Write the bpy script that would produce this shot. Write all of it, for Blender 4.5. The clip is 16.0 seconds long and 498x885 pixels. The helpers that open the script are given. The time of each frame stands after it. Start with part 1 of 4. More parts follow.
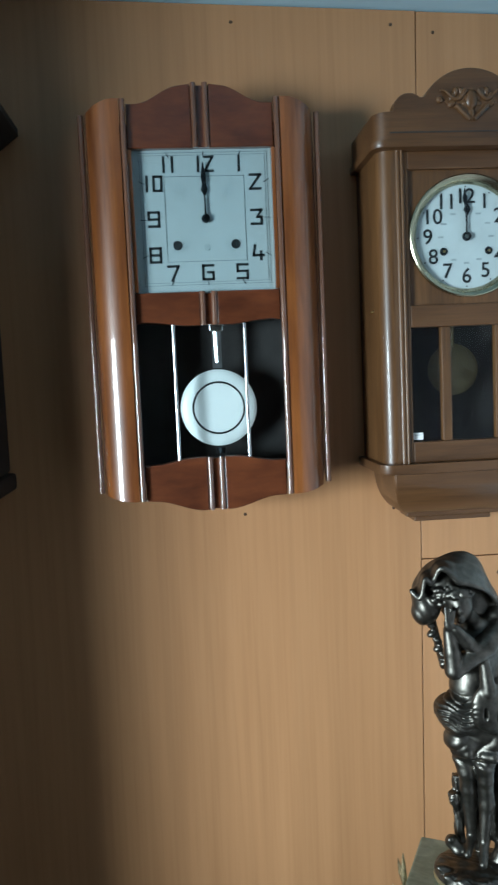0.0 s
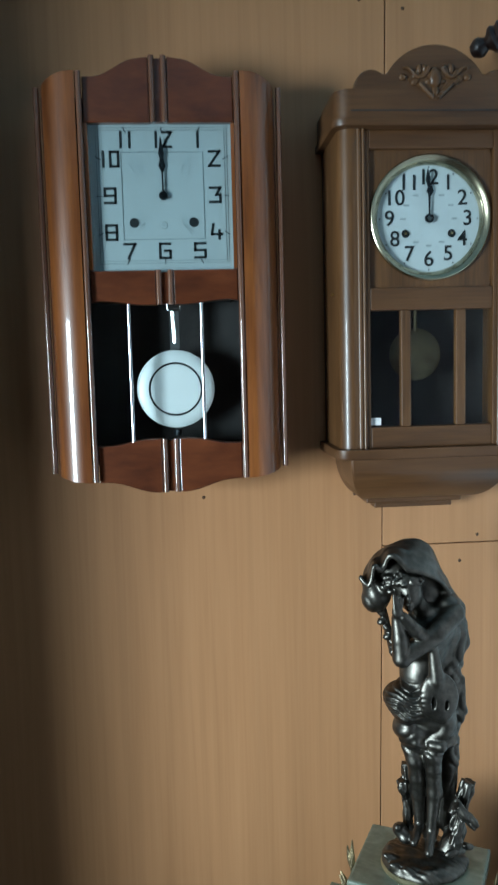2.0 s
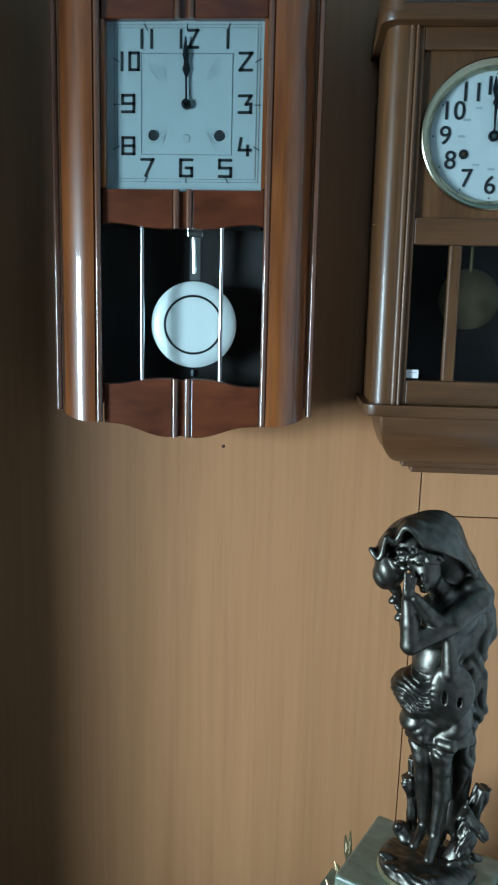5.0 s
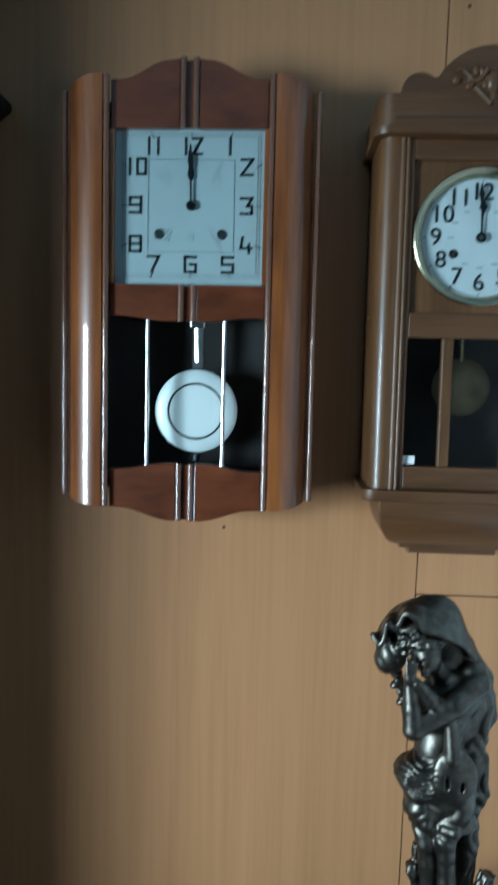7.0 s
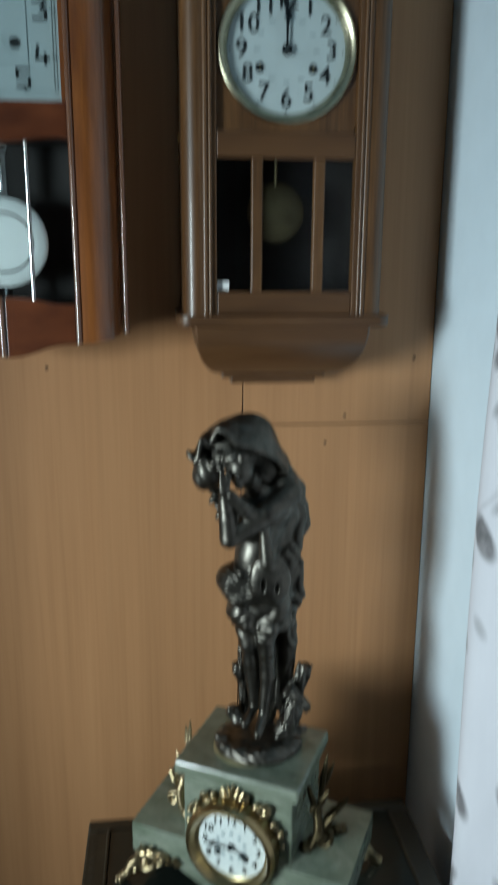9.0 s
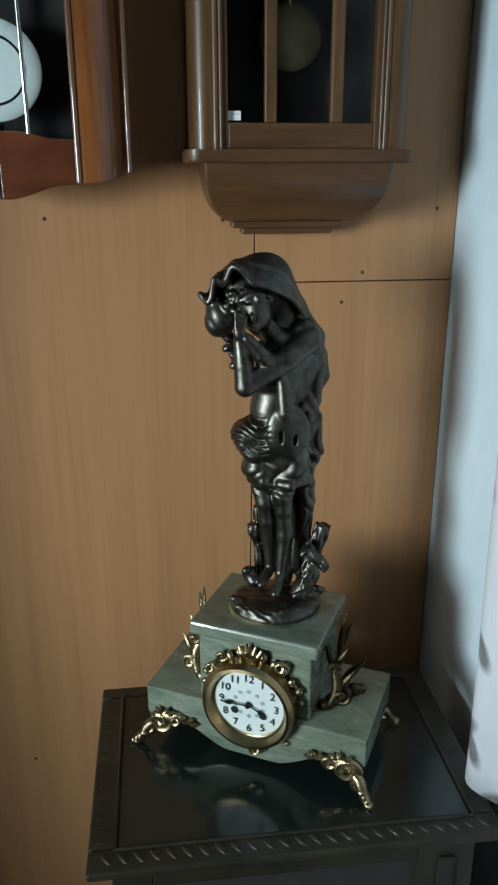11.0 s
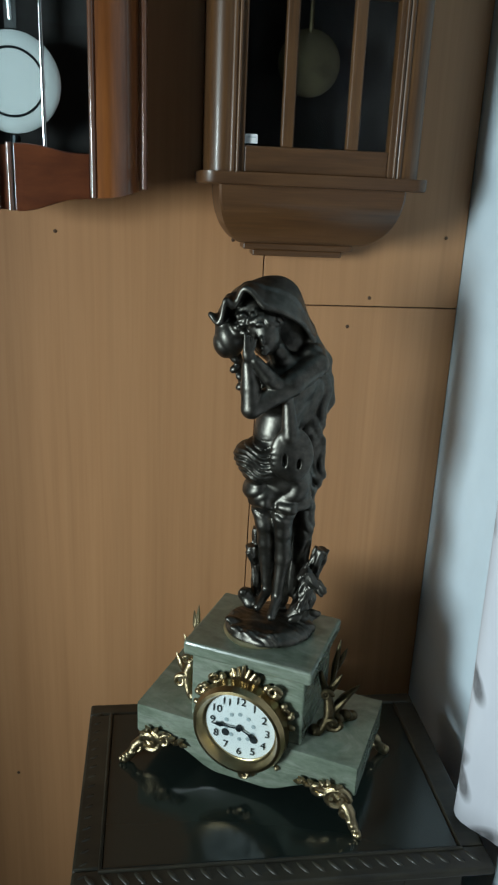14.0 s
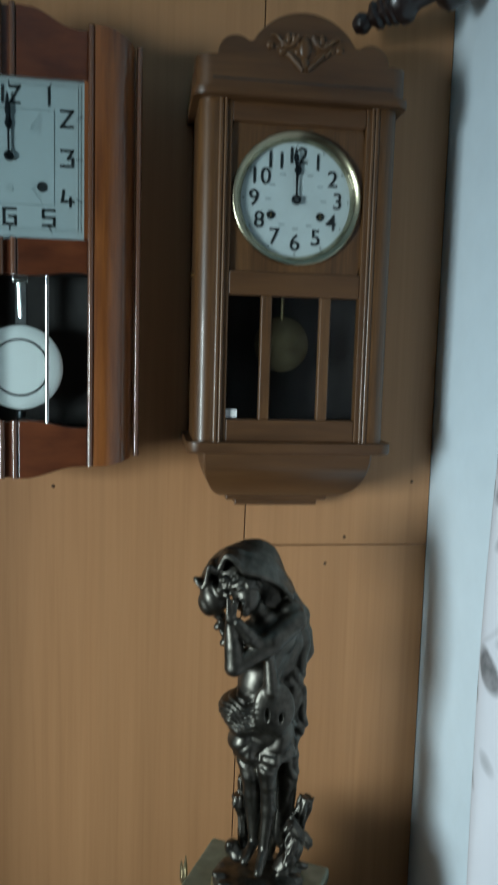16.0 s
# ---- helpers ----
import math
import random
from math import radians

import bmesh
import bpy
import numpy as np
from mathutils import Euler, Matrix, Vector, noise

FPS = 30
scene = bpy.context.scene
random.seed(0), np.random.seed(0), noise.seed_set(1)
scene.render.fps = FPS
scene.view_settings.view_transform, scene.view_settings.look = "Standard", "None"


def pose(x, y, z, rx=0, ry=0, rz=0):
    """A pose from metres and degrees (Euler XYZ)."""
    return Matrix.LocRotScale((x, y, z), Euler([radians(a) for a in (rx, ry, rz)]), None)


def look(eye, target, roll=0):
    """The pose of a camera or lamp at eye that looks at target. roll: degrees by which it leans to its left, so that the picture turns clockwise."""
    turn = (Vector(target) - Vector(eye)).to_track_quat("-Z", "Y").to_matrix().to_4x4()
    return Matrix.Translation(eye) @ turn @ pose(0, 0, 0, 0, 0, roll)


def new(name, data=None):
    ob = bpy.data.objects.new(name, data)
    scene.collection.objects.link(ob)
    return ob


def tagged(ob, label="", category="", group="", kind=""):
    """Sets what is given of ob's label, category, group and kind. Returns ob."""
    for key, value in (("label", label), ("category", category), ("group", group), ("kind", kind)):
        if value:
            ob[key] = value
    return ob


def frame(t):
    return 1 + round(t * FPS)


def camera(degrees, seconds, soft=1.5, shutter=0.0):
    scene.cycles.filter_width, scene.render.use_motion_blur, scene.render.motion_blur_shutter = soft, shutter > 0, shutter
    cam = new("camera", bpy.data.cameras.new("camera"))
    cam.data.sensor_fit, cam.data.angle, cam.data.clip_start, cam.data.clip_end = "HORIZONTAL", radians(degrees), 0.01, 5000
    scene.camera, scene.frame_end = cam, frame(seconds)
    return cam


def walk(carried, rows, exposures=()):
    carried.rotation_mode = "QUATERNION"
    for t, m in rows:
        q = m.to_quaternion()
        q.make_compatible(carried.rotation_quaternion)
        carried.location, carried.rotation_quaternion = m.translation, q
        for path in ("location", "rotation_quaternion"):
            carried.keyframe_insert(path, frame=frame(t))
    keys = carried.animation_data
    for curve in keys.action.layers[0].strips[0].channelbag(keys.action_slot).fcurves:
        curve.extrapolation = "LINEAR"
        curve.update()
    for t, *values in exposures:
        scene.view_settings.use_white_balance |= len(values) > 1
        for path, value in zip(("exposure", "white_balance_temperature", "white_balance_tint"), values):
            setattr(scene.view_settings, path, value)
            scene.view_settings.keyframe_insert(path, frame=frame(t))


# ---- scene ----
cam = camera(35.9, 16.0, soft=2.3, shutter=0.5)
PATH = [
    (0, (0.005, 0.099, 1.774), (0.165, 2.085, 1.602), -2.5),
    (0.5, (0.035, 0.1, 1.774), (0.241, 2.082, 1.608), -2.2),
    (1, (0.058, 0.093, 1.773), (0.305, 2.071, 1.613), -2.8),
    (1.5, (0.067, 0.086, 1.774), (0.29, 2.067, 1.613), -2.5),
    (2, (0.084, 0.109, 1.765), (0.236, 2.092, 1.556), -1.5),
    (2.5, (0.131, 0.132, 1.752), (0.239, 2.111, 1.479), -1.8),
    (3, (0.181, 0.214, 1.751), (0.219, 2.188, 1.431), -0.1),
    (3.5, (0.229, 0.229, 1.743), (0.13, 2.188, 1.35), 1.8),
    (4, (0.232, 0.234, 1.743), (0.122, 2.199, 1.389), 1.8),
    (6.5, (0.217, 0.215, 1.75), (0.059, 2.184, 1.436), 0.6),
    (7, (0.207, 0.204, 1.789), (0.112, 2.193, 1.602), 1.3),
    (7.5, (0.25, 0.198, 1.824), (0.284, 2.194, 1.71), 0.6),
    (8, (0.279, 0.179, 1.838), (0.431, 2.171, 1.76), -0.3),
    (8.5, (0.281, 0.174, 1.805), (0.497, 2.156, 1.647), 0.6),
    (9, (0.296, 0.185, 1.702), (0.519, 2.116, 1.234), 0.3),
    (9.5, (0.285, 0.212, 1.606), (0.469, 2.105, 0.989), -0.5),
    (12, (0.275, 0.22, 1.584), (0.533, 2.09, 0.921), 0.5),
    (12.5, (0.274, 0.22, 1.585), (0.542, 2.088, 0.922), 1.1),
    (13, (0.269, 0.215, 1.594), (0.542, 2.091, 0.955), 1.6),
    (13.5, (0.257, 0.22, 1.595), (0.517, 2.1, 0.963), 2.5),
    (14, (0.257, 0.227, 1.595), (0.506, 2.11, 0.969), 2.5),
    (14.5, (0.261, 0.226, 1.608), (0.533, 2.115, 1.012), 2.2),
    (15, (0.252, 0.209, 1.647), (0.522, 2.132, 1.165), 1.9),
    (15.5, (0.257, 0.196, 1.69), (0.522, 2.145, 1.329), 1.0),
    (16, (0.256, 0.173, 1.752), (0.529, 2.141, 1.525), 1.6),
]
EXPOSURES = [
    (0.0, 0.29, 6000, 6), (1.5, 0.0, 5800, 4), (2.5, 0.16, 5950, 4), (4.0, 0.08, 5550, 1), (6.5, 0.06, 5450, 0), (7.5, -0.08, 5350, 1),
    (8.0, -0.18, 5200, 0), (8.5, -0.23, 5500, 2), (9.0, -0.42, 6300, 5), (9.5, -0.42, 6250, 5), (12.5, -0.50, 6250, 4), (16.0, -0.47, 6300, 4),
]
walk(cam, [(t, look(eye, target, roll)) for t, eye, target, roll in PATH], EXPOSURES)

# ---- light: daylight from one window in the left wall ----
ROOM_L, ROOM_R, ROOM_F, ROOM_B, CEIL = -2.3, 0.776, -2.4, 1.5, 2.42
world = bpy.data.worlds.new("sky")
scene.world = world
world.use_nodes = True
wn = world.node_tree.nodes
sky = wn.new("ShaderNodeTexSky")
sky.sky_type = "NISHITA"
sky.sun_disc = False
sky.sun_elevation, sky.sun_rotation = radians(40), radians(200)
world.node_tree.links.new(sky.outputs[0], wn["Background"].inputs[0])
wn["Background"].inputs[1].default_value = 0.15
WIN_Y0, WIN_Y1, WIN_Z0, WIN_Z1 = -1.10, -0.20, 0.90, 2.00
lamp = bpy.data.lights.new("window_daylight", "AREA")
lamp.shape, lamp.size, lamp.size_y = "RECTANGLE", 0.8, WIN_Z1 - WIN_Z0
lamp.energy, lamp.color, lamp.spread = 20, (0.83, 0.955, 1.0), radians(58)
lamp_ob = new("window_daylight", lamp)
lamp_ob.matrix_world = look((ROOM_L - 0.06, (WIN_Y0 + WIN_Y1) / 2, (WIN_Z0 + WIN_Z1) / 2), (0.52, 1.4, 1.22), 0)


# ---- materials ----
def nodes_of(name):
    m = bpy.data.materials.new(name)
    m.use_nodes = True
    t = m.node_tree
    return m, t, t.nodes["Principled BSDF"]


def mapped(t, scale, kind="Object"):
    co, mp = t.nodes.new("ShaderNodeTexCoord"), t.nodes.new("ShaderNodeMapping")
    mp.inputs["Scale"].default_value = scale
    t.links.new(co.outputs[kind], mp.inputs["Vector"])
    return mp.outputs["Vector"]


def noise_of(t, vec, scale, detail=4.0, rough=0.55, dist=0.0):
    n = t.nodes.new("ShaderNodeTexNoise")
    n.inputs["Scale"].default_value, n.inputs["Detail"].default_value = scale, detail
    n.inputs["Roughness"].default_value, n.inputs["Distortion"].default_value = rough, dist
    t.links.new(vec, n.inputs["Vector"])
    return n.outputs["Fac"]


def ramp_of(t, fac, *stops):
    r = t.nodes.new("ShaderNodeValToRGB")
    e = r.color_ramp.elements
    while len(e) < len(stops):
        e.new(0.5)
    for el, (p, c) in zip(e, stops):
        el.position, el.color = p, (*c, 1)
    t.links.new(fac, r.inputs["Fac"])
    return r.outputs["Color"]


def mix_of(t, fac, a, b, how="MIX"):
    m = t.nodes.new("ShaderNodeMix")
    m.data_type, m.blend_type = "RGBA", how
    if isinstance(fac, float):
        m.inputs[0].default_value = fac
    else:
        t.links.new(fac, m.inputs[0])
    t.links.new(a, m.inputs[6])
    t.links.new(b, m.inputs[7])
    return m.outputs[2]


def bump_of(t, bsdf, fac, strength, distance):
    b = t.nodes.new("ShaderNodeBump")
    b.inputs["Strength"].default_value, b.inputs["Distance"].default_value = strength, distance
    t.links.new(fac, b.inputs["Height"])
    t.links.new(b.outputs["Normal"], bsdf.inputs["Normal"])


def wood(name, dark, mid, light, grain=(60, 60, 2.2), scale=1.0, rough=0.4, coat=0.0, bump=0.15, broad=(7, 7, 0.6), vary=0.5):
    m, t, b = nodes_of(name)
    fine = noise_of(t, mapped(t, grain), scale * 3, 5, 0.6, 0.3)
    wide = noise_of(t, mapped(t, broad), scale * 2, 3, 0.5, 0.6)
    c1 = ramp_of(t, fine, (0.3, dark), (0.52, mid), (0.75, light))
    c2 = ramp_of(t, wide, (0.3, tuple(0.62 * v for v in dark)), (0.7, tuple(min(1, 1.1 * v) for v in light)))
    t.links.new(mix_of(t, vary, c1, c2), b.inputs["Base Color"])
    b.inputs["Roughness"].default_value = rough
    b.inputs["Coat Weight"].default_value = coat
    b.inputs["Coat Roughness"].default_value = 0.05
    bump_of(t, b, fine, bump, 0.001)
    return m


def plain(name, color, rough=0.5, metal=0.0, coat=0.0, vary=0.12, scale=40, bump=0.05, alt=None, stretch=(1, 1, 1)):
    m, t, b = nodes_of(name)
    f = noise_of(t, mapped(t, stretch), scale, 5, 0.6)
    lo, hi = tuple(v * (1 - vary) for v in color), alt or tuple(min(1, v * (1 + vary)) for v in color)
    t.links.new(ramp_of(t, f, (0.3, lo), (0.7, hi)), b.inputs["Base Color"])
    b.inputs["Roughness"].default_value, b.inputs["Metallic"].default_value = rough, metal
    b.inputs["Coat Weight"].default_value = coat
    bump_of(t, b, noise_of(t, mapped(t, stretch), scale * 2.7, 4), bump, 0.002)
    return m


def glass(name):
    """A thin clear pane: light goes straight through, the gloss grows with the angle."""
    m, t, b = nodes_of(name)
    clear, gloss, mix, lw, pw, ad = (t.nodes.new(k) for k in ("ShaderNodeBsdfTransparent", "ShaderNodeBsdfGlossy", "ShaderNodeMixShader", "ShaderNodeLayerWeight", "ShaderNodeMath", "ShaderNodeMath"))
    clear.inputs["Color"].default_value = (0.95, 0.975, 0.975, 1)
    gloss.inputs["Roughness"].default_value = 0.03
    lw.inputs["Blend"].default_value = 0.5
    pw.operation, ad.operation = "POWER", "MULTIPLY_ADD"
    pw.inputs[1].default_value, ad.inputs[1].default_value, ad.inputs[2].default_value = 4.0, 0.8, 0.013
    t.links.new(lw.outputs["Facing"], pw.inputs[0])
    t.links.new(pw.outputs[0], ad.inputs[0])
    t.links.new(ad.outputs[0], mix.inputs[0])
    t.links.new(clear.outputs[0], mix.inputs[1])
    t.links.new(gloss.outputs[0], mix.inputs[2])
    t.links.new(mix.outputs[0], t.nodes["Material Output"].inputs["Surface"])
    return m


M_PANEL = wood("beech_laminate", (0.405, 0.196, 0.085), (0.450, 0.224, 0.100), (0.480, 0.247, 0.114), (30, 30, 0.7), 1.0, 0.42, 0.0, 0.03, (9, 9, 0.35), 0.24)
M_GAP = plain("dark_joint", (0.02, 0.014, 0.01), 0.8)
M_PAINT = plain("pale_blue_paint", (0.64, 0.735, 0.80), 0.6, vary=0.04, scale=9, bump=0.06)
M_CEIL = plain("ceiling_paint", (0.54, 0.81, 0.98), 0.7, vary=0.04, scale=5, bump=0.05)
M_PLASTER = plain("room_plaster", (0.13, 0.115, 0.10), 0.8, vary=0.06, scale=6)
M_FLOOR = wood("floorboards", (0.09, 0.05, 0.025), (0.14, 0.08, 0.04), (0.19, 0.11, 0.06), (2, 40, 40), 1.0, 0.5)
M_LACQ = wood("orange_lacquered_walnut", (0.125, 0.034, 0.008), (0.215, 0.063, 0.013), (0.31, 0.102, 0.022), (50, 50, 3), 1.0, 0.36, 1.0, 0.05, (14, 14, 2.0), 0.5)
M_RED = wood("red_mahogany_veneer", (0.065, 0.017, 0.007), (0.11, 0.028, 0.010), (0.155, 0.045, 0.016), (9, 20, 30), 1.0, 0.3, 0.5, 0.04, (5, 8, 9), 0.5)
M_BEAD = wood("varnished_bead", (0.10, 0.04, 0.022), (0.16, 0.07, 0.04), (0.2, 0.09, 0.05), rough=0.2, coat=1.0, bump=0.0)
M_OAK = wood("brown_oak", (0.062, 0.027, 0.009), (0.112, 0.049, 0.0165), (0.165, 0.078, 0.028), (70, 70, 4), 1.0, 0.40, 0.15, 0.12, (12, 12, 1.2), 0.4)
M_OAK_H = wood("brown_oak_across", (0.054, 0.022, 0.0075), (0.092, 0.039, 0.0135), (0.130, 0.060, 0.022), (4, 70, 70), 1.0, 0.42, 0.1, 0.12, (1.2, 12, 12), 0.4)
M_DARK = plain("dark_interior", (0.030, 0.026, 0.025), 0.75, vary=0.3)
M_EBONY = wood("black_stained_wood", (0.006, 0.005, 0.005), (0.010, 0.008, 0.007), (0.016, 0.012, 0.010), rough=0.6, coat=0.0)
M_TURNED = wood("dark_polished_turned_wood", (0.006, 0.004, 0.004), (0.011, 0.006, 0.006), (0.028, 0.011, 0.008), (12, 12, 12), rough=0.42, coat=0.25)
M_CABINET = wood("black_brown_cabinet_wood", (0.011, 0.0095, 0.006), (0.024, 0.0205, 0.0125), (0.044, 0.037, 0.022), (8, 50, 50), rough=0.5, coat=0.1)
M_SILVER = plain("silvered_dial", (0.43, 0.495, 0.505), 0.45, 0.0, vary=0.04, scale=15, bump=0.02)
M_ENAMEL = plain("white_enamel_dial", (0.56, 0.62, 0.62), 0.35, vary=0.05, scale=22, bump=0.01)
M_INK = plain("black_print", (0.012, 0.016, 0.018), 0.5)
M_WHITE = plain("bright_white_enamel", (0.80, 0.82, 0.80), 0.25, vary=0.03, scale=22, bump=0.01)
M_LINE = plain("thin_grey_line", (0.12, 0.15, 0.16), 0.6)
M_FAINT = plain("grey_print", (0.36, 0.42, 0.43), 0.6)
M_STEEL = plain("blued_steel", (0.03, 0.035, 0.04), 0.35, 0.8)
M_CHROME = plain("bright_nickel", (0.80, 0.80, 0.78), 0.22, 1.0, vary=0.04)
M_DISC = plain("brushed_pendulum_disc", (0.88, 0.91, 0.90), 0.42, 0.1, vary=0.04, scale=60)
M_BRASS = plain("aged_brass", (0.55, 0.42, 0.20), 0.3, 1.0, vary=0.15)
M_BEZEL = plain("pale_brass_bezel", (0.40, 0.37, 0.26), 0.27, 1.0, vary=0.05)
M_GILT = plain("gilded_bronze", (0.38, 0.30, 0.175), 0.33, 1.0, vary=0.35, scale=120, bump=0.4)
M_BRONZE = plain("dark_patinated_bronze", (0.095, 0.089, 0.077), 0.41, 1.0, vary=0.3, scale=75, bump=0.12, alt=(0.160, 0.147, 0.125))
M_GILT_DARK = plain("dark_gilt", (0.085, 0.065, 0.035), 0.45, 1.0, vary=0.4, scale=120, bump=0.4)
M_DULL = plain("dull_brass", (0.20, 0.16, 0.09), 0.55, 1.0, vary=0.25)
M_GREY = plain("grey_steel", (0.22, 0.22, 0.22), 0.4, 0.9, vary=0.2)
M_GLASS = glass("clear_glass")
M_PAPER = plain("white_paper", (0.85, 0.85, 0.83), 0.7, vary=0.02)
M_SCREW = plain("rusty_screw", (0.11, 0.065, 0.04), 0.5, 0.6)


def onyx():
    m, t, b = nodes_of("green_onyx")
    v = mapped(t, (4, 6, 17))
    f = noise_of(t, v, 2.2, 6, 0.6, 1.6)
    g = noise_of(t, mapped(t, (20, 20, 50)), 3.0, 4)
    c = ramp_of(t, f, (0.28, (0.13, 0.155, 0.11)), (0.5, (0.20, 0.235, 0.175)), (0.66, (0.28, 0.31, 0.245)), (0.74, (0.17, 0.17, 0.11)))
    d = ramp_of(t, g, (0.3, (0.75, 0.75, 0.75)), (0.7, (1, 1, 1)))
    t.links.new(mix_of(t, 1.0, c, d, "MULTIPLY"), b.inputs["Base Color"])
    b.inputs["Roughness"].default_value, b.inputs["Coat Weight"].default_value = 0.22, 0.3
    b.inputs["Subsurface Weight"].default_value = 0.08
    b.inputs["Subsurface Radius"].default_value = (0.01, 0.012, 0.008)
    return m


M_ONYX = onyx()


def lace():
    """White cloth with sparse grey-brown leaves, each a long oval with a paler rib."""
    m, t, b = nodes_of("printed_curtain_cloth")

    def leaves(turn, scale, shift):
        mp = t.nodes.new("ShaderNodeMapping")
        mp.inputs["Rotation"].default_value, mp.inputs["Location"].default_value = (radians(turn), 0, 0), shift
        t.links.new(mapped(t, (0.001, 1, 1)), mp.inputs["Vector"])
        st = t.nodes.new("ShaderNodeMapping")
        st.inputs["Scale"].default_value = (1, scale * 2.3, scale)
        t.links.new(mp.outputs[0], st.inputs["Vector"])
        v = t.nodes.new("ShaderNodeTexVoronoi")
        v.inputs["Scale"].default_value, v.inputs["Randomness"].default_value = 1.0, 0.8
        t.links.new(st.outputs[0], v.inputs["Vector"])
        return ramp_of(t, v.outputs["Distance"], (0.27, (1, 1, 1)), (0.38, (0, 0, 0)))

    def mask(a, c):
        return mix_of(t, 1.0, a, c, "MULTIPLY")

    patch = ramp_of(t, noise_of(t, mapped(t, (0.001, 5.5, 4.0)), 1.0, 1.0), (0.37, (0, 0, 0)), (0.42, (1, 1, 1)))
    both = mix_of(t, 1.0, leaves(32, 9, (0, 0.3, 0.1)), leaves(-48, 8, (0, 1.7, 2.2)), "LIGHTEN")
    shape = mask(both, patch)
    vein = ramp_of(t, noise_of(t, mapped(t, (0.001, 60, 45)), 1.0, 3.0), (0.35, (0.13, 0.125, 0.13)), (0.7, (0.27, 0.255, 0.265)))
    cloth = ramp_of(t, noise_of(t, mapped(t, (0.001, 12, 3)), 1.0, 4.0), (0.3, (0.58, 0.57, 0.61)), (0.7, (0.68, 0.67, 0.71)))
    t.links.new(mix_of(t, shape, cloth, vein), b.inputs["Base Color"])
    b.inputs["Roughness"].default_value = 0.85
    bump_of(t, b, noise_of(t, mapped(t, (300, 300, 300)), 1.0, 2), 0.1, 0.0006)
    return m


M_LACE = lace()


# ---- mesh helpers ----
def root(ob):
    while ob.parent:
        ob = ob.parent
    return ob


def thing(name, m, label, category, group=""):
    e = new(name)
    e.empty_display_size = 0.05
    e.matrix_basis = m
    return tagged(e, label, category, group)


def part(name, bm, material, parent, label="", local=False, smooth=False):
    """Link a bmesh as one mesh under parent; world coordinates unless local."""
    if parent is not None and not local:
        bm.transform(root(parent).matrix_basis.inverted())
    bmesh.ops.recalc_face_normals(bm, faces=bm.faces)
    me = bpy.data.meshes.new(name)
    bm.to_mesh(me)
    bm.free()
    me.materials.append(material)
    if smooth:
        me.polygons.foreach_set("use_smooth", [True] * len(me.polygons))
        me.set_sharp_from_angle(angle=radians(40))
    ob = new(name, me)
    ob.parent = parent
    return tagged(ob, label)


def bm_new():
    return bmesh.new()


def box(bm, x0, x1, y0, y1, z0, z1, bev=0.0, seg=2):
    m = Matrix.Translation(((x0 + x1) / 2, (y0 + y1) / 2, (z0 + z1) / 2)) @ Matrix.Diagonal((abs(x1 - x0), abs(y1 - y0), abs(z1 - z0), 1))
    r = bmesh.ops.create_cube(bm, size=1, matrix=m)
    if bev:
        es = list({e for v in r["verts"] for e in v.link_edges})
        bmesh.ops.bevel(bm, geom=es, offset=bev, segments=seg, affect="EDGES", profile=0.5)
    return bm


def prism(bm, pts, a0, a1, axis="y", bev=0.0):
    """A polygon pulled along an axis: (x, z) along y, or (x, y) along z."""
    at = (lambda p, a: (p[0], a, p[1])) if axis == "y" else (lambda p, a: (p[0], p[1], a))
    lo = [bm.verts.new(at(p, a0)) for p in pts]
    hi = [bm.verts.new(at(p, a1)) for p in pts]
    n = len(pts)
    f = [bm.faces.new(lo), bm.faces.new(hi[::-1])]
    f += [bm.faces.new((lo[i], hi[i], hi[(i + 1) % n], lo[(i + 1) % n])) for i in range(n)]
    if bev:
        bmesh.ops.recalc_face_normals(bm, faces=f)
        bmesh.ops.bevel(bm, geom=[e for e in f[0].edges], offset=bev, segments=2, affect="EDGES", profile=0.5)
    return bm


def lathe(bm, profile, m=Matrix(), seg=40):
    """Turn (radius, height) round z, then place with m."""
    rings = []
    for r, h in profile:
        if r < 1e-6:
            rings.append([bm.verts.new(m @ Vector((0, 0, h)))])
        else:
            rings.append([bm.verts.new(m @ Vector((r * math.cos(a), r * math.sin(a), h))) for a in (2 * math.pi * k / seg for k in range(seg))])
    for a, b in zip(rings, rings[1:]):
        for k in range(seg):
            j = (k + 1) % seg
            q = [a[k % len(a)], a[j % len(a)], b[j % len(b)], b[k % len(b)]]
            q = list(dict.fromkeys(q))
            if len(q) > 2:
                bm.faces.new(q)
    return bm


def tube(bm, pts, radii, seg=10):
    """A round bar through pts with a radius at each."""
    pts = [Vector(p) for p in pts]
    rings = []
    for i, p in enumerate(pts):
        d = (pts[min(i + 1, len(pts) - 1)] - pts[max(i - 1, 0)]).normalized()
        u = d.orthogonal().normalized() if i == 0 else (u - d * u.dot(d)).normalized()
        w = d.cross(u)
        r = radii[i] if isinstance(radii, (list, tuple)) else radii
        rings.append([bm.verts.new(p + r * (u * math.cos(a) + w * math.sin(a))) for a in (2 * math.pi * k / seg for k in range(seg))])
    for a, b in zip(rings, rings[1:]):
        for k in range(seg):
            bm.faces.new((a[k], a[(k + 1) % seg], b[(k + 1) % seg], b[k]))
    bm.faces.new(rings[0][::-1])
    bm.faces.new(rings[-1])
    return bm


